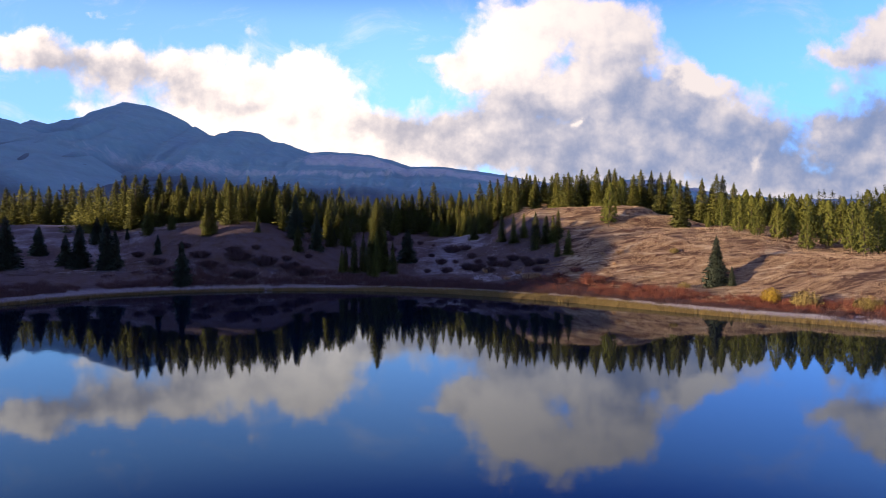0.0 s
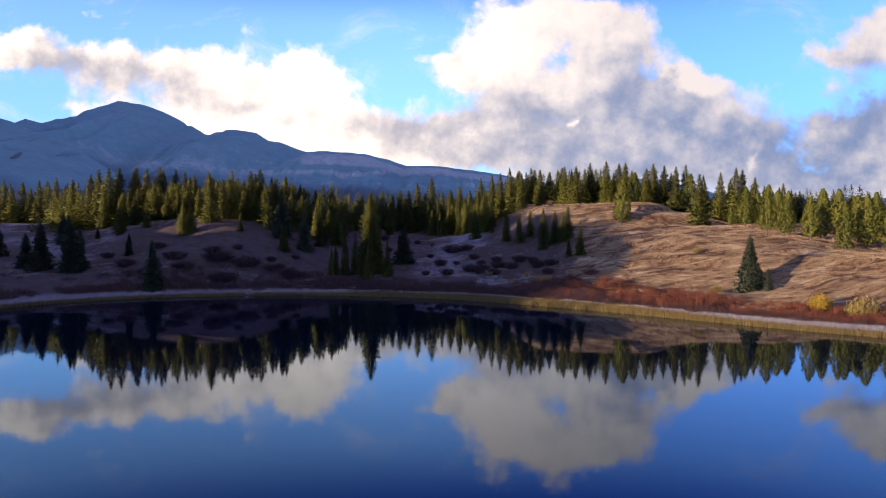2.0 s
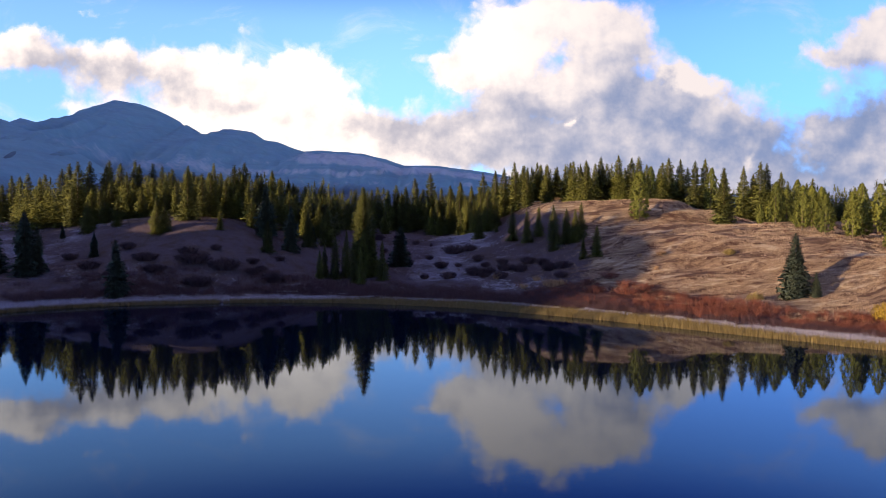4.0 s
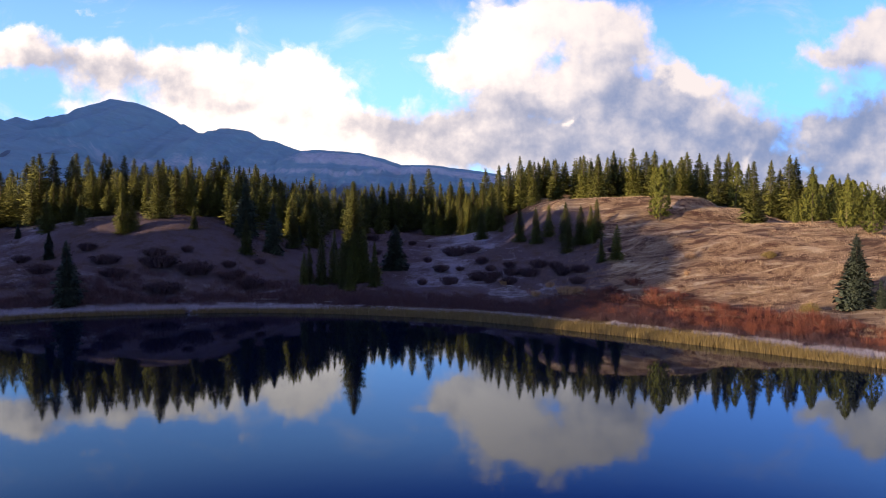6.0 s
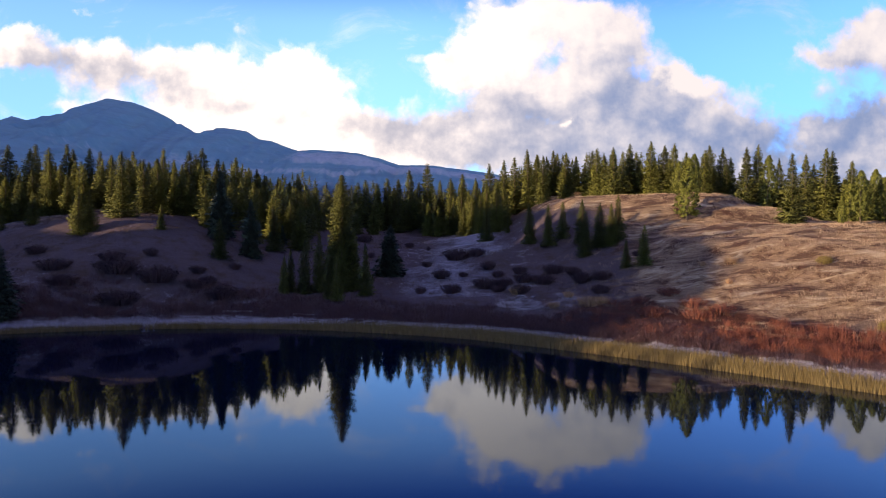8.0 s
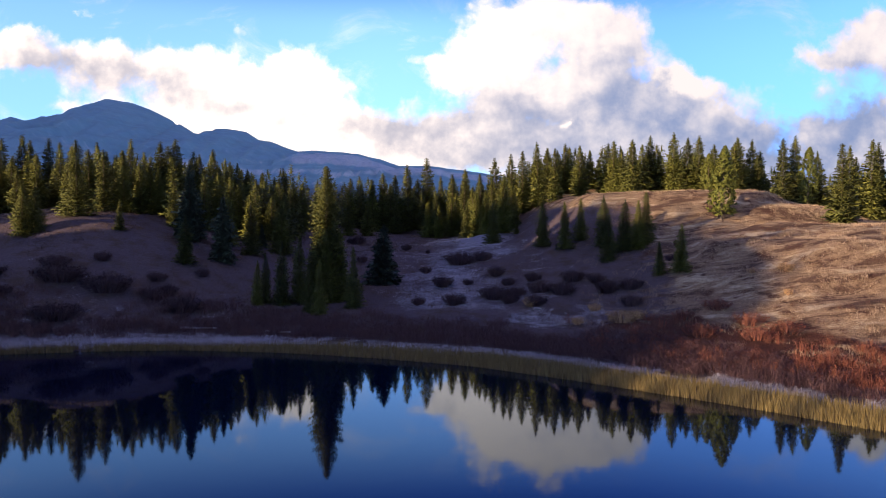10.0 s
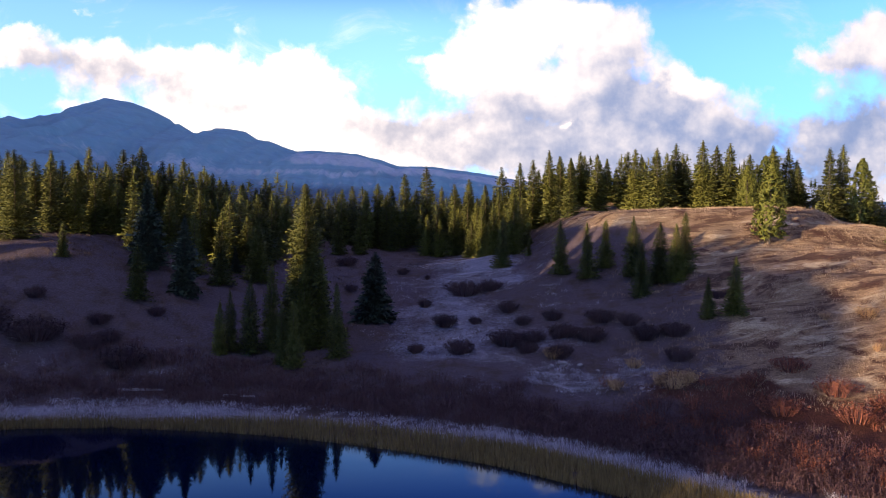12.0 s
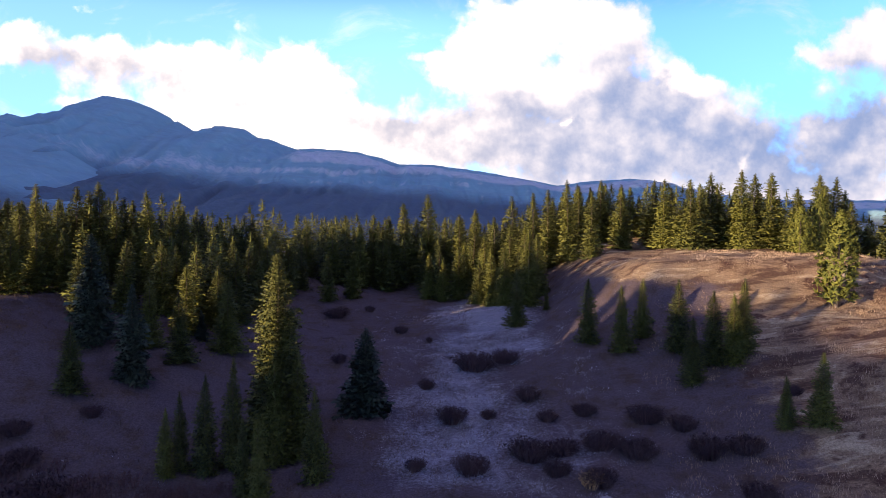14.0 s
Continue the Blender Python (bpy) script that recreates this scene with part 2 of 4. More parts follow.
def rock_material():
    m, n, b = material("hazy_mountain_rock", 0.95, 0.1)
    at = n.add("ShaderNodeTexCoord").outputs["Object"]
    cover = n.add("ShaderNodeVertexColor", layer_name="cover").outputs["Color"]
    sep = n.add("ShaderNodeSeparateColor")
    n.put(sep.inputs[0], cover)
    wood, pale, _ = sep.outputs
    stretch = n.vec("MULTIPLY", at, (1.0, 1.0, 0.35))
    gully = n.math("ADD", n.math("MULTIPLY", n.noise(stretch, 0.012, 8, 0.66), 0.6), n.math("MULTIPLY", n.noise(n.vec("MULTIPLY", at, (1.0, 1.0, 0.18)), 0.05, 8, 0.7), 0.4))
    spots = n.noise(at, 0.05, 5, 0.7)
    strata = n.noise(n.vec("MULTIPLY", at, (0.1, 0.1, 2.2)), 0.02, 5, 0.6)
    # blue cast of distance haze mixed into the rock and tree colours
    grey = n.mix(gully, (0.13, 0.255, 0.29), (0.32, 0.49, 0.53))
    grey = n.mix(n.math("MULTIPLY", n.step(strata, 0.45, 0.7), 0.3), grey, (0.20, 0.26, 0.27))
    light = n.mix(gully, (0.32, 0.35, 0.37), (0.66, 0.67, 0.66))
    hazy_trees = n.mix(spots, (0.055, 0.085, 0.105), (0.15, 0.19, 0.225))

    def mask(v, k, amount):
        return n.step(n.math("ADD", v, n.math("MULTIPLY", n.math("SUBTRACT", k, 0.5), amount)), 0.15, 0.95)

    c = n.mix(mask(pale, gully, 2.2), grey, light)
    c = n.mix(mask(wood, n.math("MULTIPLY", n.math("ADD", spots, gully), 0.5), 1.1), c, hazy_trees)
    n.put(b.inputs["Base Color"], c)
    bump(n, b, n.math("ADD", gully, n.math("MULTIPLY", spots, 0.3)), 0.7, 24)
    return m


def water_material():
    m, n, b = material("lake_water", 0.5, 0.0)
    b.inputs["Base Color"].default_value = (0.0002, 0.002, 0.014, 1)
    at = n.add("ShaderNodeTexCoord").outputs["Object"]
    wave = n.math("ADD", n.noise(at, 0.9, 3, 0.5), n.math("MULTIPLY", n.noise(at, 0.15, 2), 2.0))
    ripple = n.add("ShaderNodeBump")
    ripple.inputs["Strength"].default_value, ripple.inputs["Distance"].default_value = 0.018, 0.05
    n.put(ripple.inputs["Height"], wave)
    mirror = n.add("ShaderNodeBsdfGlossy")
    mirror.inputs["Color"].default_value = (0.80, 0.90, 1.0, 1)
    mirror.inputs["Roughness"].default_value = 0.03
    n.put(mirror.inputs["Normal"], ripple.outputs[0])
    gloss = n.add("ShaderNodeFresnel")
    gloss.inputs["IOR"].default_value = 1.35
    n.put(gloss.inputs["Normal"], ripple.outputs[0])
    both = n.add("ShaderNodeMixShader")
    for i, sock in enumerate((gloss.outputs[0], b.outputs[0], mirror.outputs[0])):
        n.put(both.inputs[i], sock)
    n.put(m.node_tree.nodes["Material Output"].inputs[0], both.outputs[0])
    return m


def bark_material():
    m, n, b = material("bark", 0.9, 0.1)
    at = n.add("ShaderNodeTexCoord").outputs["Object"]
    f = n.noise(n.vec("MULTIPLY", at, (6, 6, 1)), 4, 5, 0.7)
    n.put(b.inputs["Base Color"], n.mix(f, (0.05, 0.035, 0.025), (0.21, 0.16, 0.12)))
    bump(n, b, f, 0.8, 0.03)
    return m


GROUND, ROCK, WATER, BARK = ground_material(), rock_material(), water_material(), bark_material()
SPRUCE = leafy("spruce_needles", (0.022, 0.030, 0.016), (0.25, 0.245, 0.045), thin=0.04)
BLUE_SPRUCE = leafy("blue_spruce_needles", (0.030, 0.043, 0.036), (0.115, 0.135, 0.080))
PINE = leafy("pine_needles", (0.07, 0.085, 0.02), (0.27, 0.265, 0.045))
DARK_WILLOW = leafy("bare_willow_twigs", (0.040, 0.024, 0.027), (0.12, 0.07, 0.07), 0.85, 0.4, 0.0)
WILLOW = leafy("willow_stems", (0.062, 0.034, 0.036), (0.17, 0.088, 0.082), 0.8, 0.4, 0.0)
GOLD = leafy("golden_leaves", (0.36, 0.22, 0.03), (0.62, 0.42, 0.05))
OLIVE = leafy("straw_willow_leaves", (0.24, 0.18, 0.05), (0.46, 0.34, 0.11))
RUST = leafy("rust_leaves", (0.12, 0.040, 0.028), (0.43, 0.15, 0.08))
AMBER = leafy("amber_leaves", (0.42, 0.23, 0.10), (0.72, 0.47, 0.23))
STRAW = leafy("dry_grass", (0.30, 0.185, 0.105), (0.68, 0.50, 0.32), 0.8, 0.0)
RIME = leafy("frosted_grass", (0.40, 0.36, 0.38), (0.78, 0.73, 0.76), 0.8, 0.0)
BROWN_GRASS = leafy("brown_grass", (0.075, 0.050, 0.040), (0.21, 0.150, 0.105), 0.85, 0.0)
HEATH = leafy("heath_twigs", (0.075, 0.036, 0.026), (0.24, 0.115, 0.072), 0.85, 0.0)
SEDGE = leafy("sedge", (0.14, 0.10, 0.036), (0.37, 0.27, 0.10), 0.8, 0.0)

# ---------------------------------------------------------------- the lie of the land
SHORE = [(-64, 106), (-58, 119), (-48, 128.3), (-36, 132.3), (-26, 133.8), (-13, 132), (0, 126.8), (6, 122.5), (12, 117.3), (18, 111.6), (24, 105), (30, 98), (36, 91), (46, 80.5), (62, 61), (74, 30), (70, -30), (40, -90), (0, -115), (-45, -95), (-74, -40), (-82, 10), (-78, 60), (-71, 89)]
HILLS = [(14, 180, 10, 0.62), (34, 188, 14, -0.59), (8, 190, 9, 1.73), (48, 150, 12, 1.04), (38, 166, 14, 1.98), (60, 160, 30, 1.79), (72, 138, 16, 0.66), (50, 125, 14, -2.21), (-60, 172, 20, 4.64), (-45, 160, 13, 3.91), (-72, 150, 16, -1.28), (-100, 200, 35, 1.44), (-20, 165, 14, 0.79), (5, 200, 22, -1.49), (5, 165, 14, 0.18), (-45, 205, 22, 5.1), (90, 150, 30, 1.14), (20, 150, 14, 0.15), (-60, 130, 12, 1.2), (28, 215, 22, 3.33), (18, 135, 12, -0.31), (24, 160, 9, 0.56), (40, 208, 12, -1.73), (30, 182, 9, 1.14), (92, 140, 16, -4.71), (49, 101, 9, -1.1)]


def shore_ring(steps=5):
    p, out = np.array(SHORE, float), []
    for i in range(len(p)):
        a, b, c, d = p[i - 1], p[i], p[(i + 1) % len(p)], p[(i + 2) % len(p)]
        for k in range(steps):
            t = k / steps
            out.append(0.5 * (2 * b + (c - a) * t + (2 * a - 5 * b + 4 * c - d) * t * t + (3 * b - a - 3 * c + d) * t ** 3))
    return np.array(out)


RING = shore_ring()


def shore_distance(x, y):
    """Metres from the water's edge, minus in the lake."""
    x, y = np.asarray(x, float), np.asarray(y, float)
    best, inside = np.full(x.shape, 1e9), np.zeros(x.shape, bool)
    for (ax, ay), (bx, by) in zip(RING, np.roll(RING, -1, 0)):
        vx, vy = bx - ax, by - ay
        t = np.clip(((x - ax) * vx + (y - ay) * vy) / (vx * vx + vy * vy), 0, 1)
        best = np.minimum(best, np.hypot(x - ax - t * vx, y - ay - t * vy))
        inside ^= ((ay > y) != (by > y)) & (x < vx * (y - ay) / (vy + 1e-12) + ax)
    return np.where(inside, -best, best)


def lattice(ix, iy, seed):
    h = np.sin(ix * 127.1 + iy * 311.7 + seed * 74.7) * 43758.5453
    return h - np.floor(h)


def rough(x, y, size, seed=0, octaves=4):
    """Smooth noise from -0.5 to 0.5 with features of that size."""
    x, y = np.asarray(x, float) / size, np.asarray(y, float) / size
    total, amp, norm = 0.0, 1.0, 0.0
    for o in range(octaves):
        ix, iy = np.floor(x), np.floor(y)
        fx, fy = x - ix, y - iy
        fx, fy = fx * fx * (3 - 2 * fx), fy * fy * (3 - 2 * fy)
        a, b = lattice(ix, iy, seed + o), lattice(ix + 1, iy, seed + o)
        c, d = lattice(ix, iy + 1, seed + o), lattice(ix + 1, iy + 1, seed + o)
        total = total + amp * ((a + (b - a) * fx) * (1 - fy) + (c + (d - c) * fx) * fy - 0.5)
        norm, amp, x, y = norm + amp, amp * 0.5, x * 2.03 + 17.3, y * 2.03 - 9.1
    return total / norm


def ease(v, lo, hi):
    t = np.clip((np.asarray(v, float) - lo) / (hi - lo), 0, 1)
    return t * t * (3 - 2 * t)


def ground(x, y, fine=True):
    x, y = np.asarray(x, float), np.asarray(y, float)
    d = shore_distance(x, y)
    z = np.interp(d, (-60, -10, 0, 2, 7, 13, 28, 45, 60, 95, 160, 400), (-4, -1.2, -0.05, 0.35, 0.6, 1.0, 2.8, 6.2, 7.6, 11.5, 13, 10))
    lump = sum(k * np.exp(-((x - a) ** 2 + (y - b) ** 2) / (2 * s * s)) for a, b, s, k in HILLS)
    knoll = 6.5 * ease(x, 9, 24) * ease(y, 166, 184) * ease(x, 70, 46) * ease(y, 245, 215)
    z = z + (lump + knoll) * ease(d, 1, 15)
    # low wooded rise added unseen west of the lake, crest profiled to cast shade
    q, s = 0.8 * x + 0.6 * y, 0.6 * x - 0.8 * y
    z = z + np.interp(s, (-330, -200, -184, -178, -168, -165, -154.6, -153.4, -141, -138, -134.2, -133.2, -130.8, -129.8, -126, -123.5, -118, -112, -108, -104, -100, -97, -94, -92, -90, -85, -76, -68, -64), (9, 15, 15, 19, 19, 15, 15, 27, 27.5, 28.3, 28.3, 17.5, 17.5, 28, 27.8, 25.6, 26, 25.2, 24, 25, 24, 22.4, 20, 15, 11.6, 10.6, 9.6, 6, 2)) * np.exp(-((q + 110) / 28) ** 2)
    if fine:
        z = z + rough(x, y * 1.6, 9, 3) * 1.3 * ease(d, 6, 22) + rough(x, y, 2.2, 8, 2) * 0.34 * ease(d, 2, 7)
        z = z + 0.28 * np.sin(z * 2.3 + rough(x, y, 14, 12) * 5) * ease(x, 16, 30) * ease(d, 14, 24)
    far = np.hypot(x, y - 100)
    return z * (1 - ease(far, 420, 1000)) + ease(far, 420, 1000) * (rough(x, y, 300, 5) * 12 - 6)


def vertex_colours(mesh, rgb):
    layer = mesh.color_attributes.new("cover", "FLOAT_COLOR", "POINT")
    layer.data.foreach_set("color", np.concatenate([np.clip(rgb, 0, 1), np.ones((len(rgb), 1))], 1).astype(np.float32).ravel())


def grid_mesh(name, xs, ys, z, mat):
    """A sheet from a grid of places; xs, ys and z are arrays of one shape."""
    r, c = z.shape
    i = np.arange(r * c).reshape(r, c)
    faces = np.stack([i[:-1, :-1], i[:-1, 1:], i[1:, 1:], i[1:, :-1]], -1).reshape(-1, 4)
    mesh = bpy.data.meshes.new(name)
    mesh.from_pydata(np.stack([xs, ys, z], -1).reshape(-1, 3).tolist(), [], faces.tolist())
    mesh.polygons.foreach_set("use_smooth", [True] * len(faces))
    mesh.materials.append(mat)
    return mesh


def stretched(lo, hi, step, far, growth=1.22):
    """Even steps from lo to hi, then ever longer ones out to far on both sides."""
    mid = np.arange(lo, hi + step / 2, step)
    out, s, a = [], step, hi
    while a < far:
        s *= growth
        a += s
        out.append(a)
    back, s, a = [], step, lo
    while a > -far:
        s *= growth
        a -= s
        back.append(a)
    return np.concatenate([back[::-1], mid, out])


def build_ground():
    xs, ys = np.meshgrid(stretched(-195, 130, 1.5, 4600), stretched(-10, 250, 1.3, 4600))
    z = ground(xs, ys)
    mesh = grid_mesh("ground", xs, ys, z, GROUND)
    d = shore_distance(xs, ys)
    n1, n2 = rough(xs, ys, 14, 21), rough(xs, ys, 5, 31, 5)
    deep = 1 + 0.4 * ease(xs, 30, 46) + 0.6 * ease(xs, -50, -62)
    shelf = ease(d, 0.8, 2.0) * ease(d / deep, 5.8, 3.4) * 0.55 + n1 * 0.45
    vale = 0.62 * np.exp(-((xs - 2 - 0.06 * (ys - 160)) / 10) ** 2) * ease(ys, 140, 150) * ease(ys, 230, 200)
    west = ease(xs, -45, -70) * ease(d, 20, 30) * 0.55
    frost = np.maximum.reduce([shelf, vale * 0.95, west * 0.8, 0.35 * np.exp(-((xs - 14) / 7) ** 2 - ((ys - 141) / 5) ** 2)]) + n2 * 0.6
    right = ease(xs - (ys - 150) * 0.2, 14, 34)
    dry = np.maximum(right * ease(d, 12, 22), 0.9 * ease(z, 13.5, 16) * ease(xs, 5, 20)) + n1 * 0.3
    dry = np.maximum(dry, 0.8 * np.exp(-((xs + 66) / 16) ** 2 - ((ys - 172) / 8) ** 2) + n1 * 0.4)
    rust = ease(xs, 8, 24) * ease(d, 6, 9) * ease(d, 27, 16) + n1 * 0.7
    vertex_colours(mesh, np.stack([frost, dry, rust], -1).reshape(-1, 3))
    tagged(new("ground", mesh), "dry autumn grass and frosted soil round the lake", "ground", kind="structure")


def build_water():
    mesh = bpy.data.meshes.new("water")
    w = 150
    mesh.from_pydata([(-w, -w, 0), (w, -w, 0), (w, w, 0), (-w, w, 0)], [], [(0, 1, 2, 3)])
    mesh.materials.append(WATER)
    tagged(new("water", mesh), "still dark blue lake mirroring clouds and spruces", "lake", kind="structure")


# crest of the range: sideways slope and height slope as seen from the lake
CREST = [(-1.6, 0.20), (-1.0, 0.19), (-0.75, 0.17), (-0.62, 0.165), (-0.595, 0.158), (-0.582, 0.153), (-0.575, 0.162), (-0.55, 0.155), (-0.51, 0.1555), (-0.47, 0.1695),
         (-0.453, 0.179), (-0.447, 0.186), (-0.435, 0.185), (-0.41, 0.1805), (-0.383, 0.171), (-0.355, 0.157), (-0.349, 0.151), (-0.345, 0.153), (-0.325, 0.140), (-0.299, 0.139), (-0.297, 0.146),
         (-0.283, 0.146), (-0.255, 0.142), (-0.238, 0.131), (-0.222, 0.129), (-0.185, 0.115), (-0.168, 0.117), (-0.105, 0.113), (-0.07, 0.104),
         (-0.046, 0.096), (0.0, 0.096), (0.065, 0.087), (0.13, 0.076), (0.17, 0.068), (0.2, 0.073), (0.27, 0.079), (0.32, 0.073), (0.36, 0.06), (0.5, 0.05), (1.3, 0.06)]
SPUR = [(-1.6, 0.26), (-0.9, 0.21), (-0.75, 0.19), (-0.62, 0.163), (-0.57, 0.148), (-0.53, 0.132), (-0.49, 0.112), (-0.455, 0.09), (-0.42, 0.072), (-0.36, 0.05), (-0.25, 0.02), (-0.1, 0.0)]


def build_mountain(name, crest, near, top, us, label, seed, treeline):
    rows = np.linspace(0, 1.2, 190)
    u, t = np.meshgrid(us, rows)
    y = near + (top - near) * t
    x = u * top * (0.72 + 0.28 * t)
    cu, cv = np.array(crest).T
    peak = np.interp(u, cu, cv) * top
    rise = np.where(t <= 1, 0.12 * np.minimum(t / 0.1, 1) + 0.88 * np.clip((t - 0.06) / 0.94, 0, 1) ** 1.35, np.clip(1 - (t - 1) * 2.2, 0, 1))
    ridge = 1 - 2 * np.abs(rough(u * top, t * 420, 260, seed, 5))
    gully = (ridge - 0.75) * 0.34 * np.sin(np.clip(t, 0, 1) * np.pi) ** 1.3
    bench = 0.05 * np.tanh((t - 0.66 - 0.08 * rough(u, t, 0.3, seed + 2)) * 26) * ease(u, -0.5, -0.2)
    z = peak * (rise + gully + bench * np.clip(1 - t, 0, 1) * 3) + 10 + rough(x, y, 60, seed + 9, 4) * 15 * np.clip(1 - np.abs(1 - t) * 6, 0.12, 1) * (peak > 40) * 0.6
    tall = z + rough(x, y, 160, seed + 5, 4) * 50
    bands = 62 * (np.floor(tall / 62) + ease(tall / 62 - np.floor(tall / 62), 0.45, 0.95)) - tall
    z = z + bands * (0.04 + 0.48 * ease(u, -0.3, -0.15)) * ease(t, 0.3, 0.6) * ease(t, 1.0, 0.93)
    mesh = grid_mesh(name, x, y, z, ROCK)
    h = z / np.maximum(peak, 1)
    steep = np.abs(np.gradient(z, axis=0)) / np.maximum(np.gradient(y, axis=0), 1)
    wood = ease(h, treeline + 0.18, treeline - 0.18)
    pale = ease(steep, 0.42, 0.85) * ease(u, -0.42, -0.1) * 0.9 + 0.55 * np.exp(-((h - 0.5) / 0.07) ** 2) * ease(u, -0.45, -0.3) * ease(u, -0.12, -0.3)
    pale = pale + 0.8 * ease(u, -0.2, -0.15) * ease(h, 0.66, 0.74) * ease(h, 0.99, 0.9)
    vertex_colours(mesh, np.stack([wood, pale, pale * 0], -1).reshape(-1, 3))
    tagged(new(name, mesh), label, "mountain", kind="structure")


def build_shade_range():
    """An added high range west of the lake, unseen, to shade the mountain."""
    s, q = np.meshgrid(np.linspace(-6500, -700, 90), np.linspace(-3700, -1500, 40))
    x, y = 0.8 * q + 0.6 * s, 0.6 * q - 0.8 * s
    z = 1300 * np.clip(1 - np.abs(q + 2600) / 1050, 0, 1) ** 1.2 * ease(s, -700, -1700) * (1 + 0.35 * rough(x, y, 700, 4)) - 5
    mesh = grid_mesh("mountain_west", x, y, z, ROCK)
    vertex_colours(mesh, np.stack([z < 500, z * 0, z * 0], -1).reshape(-1, 3).astype(float))
    tagged(new("mountain_west", mesh), "unseen high grey range added west of the lake to shade the mountain", "mountain", kind="structure")


build_ground()
build_water()
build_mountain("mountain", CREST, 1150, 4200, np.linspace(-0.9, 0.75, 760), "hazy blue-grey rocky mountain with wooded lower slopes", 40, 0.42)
build_mountain("mountain_spur", SPUR, 900, 2700, np.linspace(-0.95, -0.12, 300), "grassy mountain shoulder tinted blue-grey for haze, with dark woods below", 60, 0.55)
build_shade_range()

# ---------------------------------------------------------------- plants


def raw_mesh(name, verts, tris, mat, soft=None):
    """A mesh of triangles. soft: normals by vertex that the shading follows, as round the body of a crown."""
    mesh = bpy.data.meshes.new(name)
    v, f = np.asarray(verts, np.float32).reshape(-1, 3), np.asarray(tris, np.int32).reshape(-1, 3)
    if soft is not None:
        face = np.cross(v[f[:, 1]] - v[f[:, 0]], v[f[:, 2]] - v[f[:, 0]])
        back = (face * soft[f[:, 0]]).sum(-1) < 0
        f[back] = f[back][:, ::-1]
    mesh.vertices.add(len(v))
    mesh.vertices.foreach_set("co", v.ravel())
    mesh.loops.add(f.size)
    mesh.loops.foreach_set("vertex_index", f.ravel())
    mesh.polygons.add(len(f))
    mesh.polygons.foreach_set("loop_start", np.arange(0, f.size, 3))
    mesh.update(calc_edges=True)
    mesh.materials.append(mat)
    if soft is not None:
        mesh.polygons.foreach_set("use_smooth", np.ones(len(f), bool))
        mesh.normals_split_custom_set_from_vertices(soft.tolist())
    return mesh


def outward(verts, axis=None, up=0.3, shake=0.45, seed=1):
    """Normals that point away from the stem, shaken a little."""
    v = np.asarray(verts, float)
    out = v.copy() if axis is None else v - axis
    out[:, 2] = 0
    out /= np.linalg.norm(out, axis=1, keepdims=True) + 1e-6
    out[:, 2] = up
    out += np.repeat(np.random.default_rng(seed).normal(0, shake, (len(v) // 3 + 1, 3)), 3, 0)[:len(v)]
    return out / (np.linalg.norm(out, axis=1, keepdims=True) + 1e-6)


def trunk_shape(rng, height=1.0, foot=0.014, sides=7, lean=0.01):
    """A tapered trunk with a flared foot and a few bare lower limbs."""
    v, f = [], []
    levels = [(-0.03, 1.5), (0.02, 1.15), (0.25, 0.85), (0.6, 0.5), (0.97, 0.05)]
    for t, k in levels:
        for i in range(sides):
            a = 2 * math.pi * i / sides
            v.append((foot * k * math.cos(a) + lean * t * t, foot * k * math.sin(a), t * height))
    for j in range(len(levels) - 1):
        for i in range(sides):
            a, b = j * sides + i, j * sides + (i + 1) % sides
            f += [(a, b, b + sides), (a, b + sides, a + sides)]
    for _ in range(9):
        z, a, r = rng.uniform(0.04, 0.5), rng.uniform(0, 6.28), rng.uniform(0.03, 0.09)
        ca, sa, w, k = math.cos(a), math.sin(a), 0.0022, len(v)
        v += [(-sa * w, ca * w, z), (sa * w, -ca * w, z), (0, 0, z + 2 * w), (ca * r, sa * r, z - r * 0.15)]
        f += [(k, k + 1, k + 3), (k + 1, k + 2, k + 3), (k + 2, k, k + 3)]
    return np.array(v), f


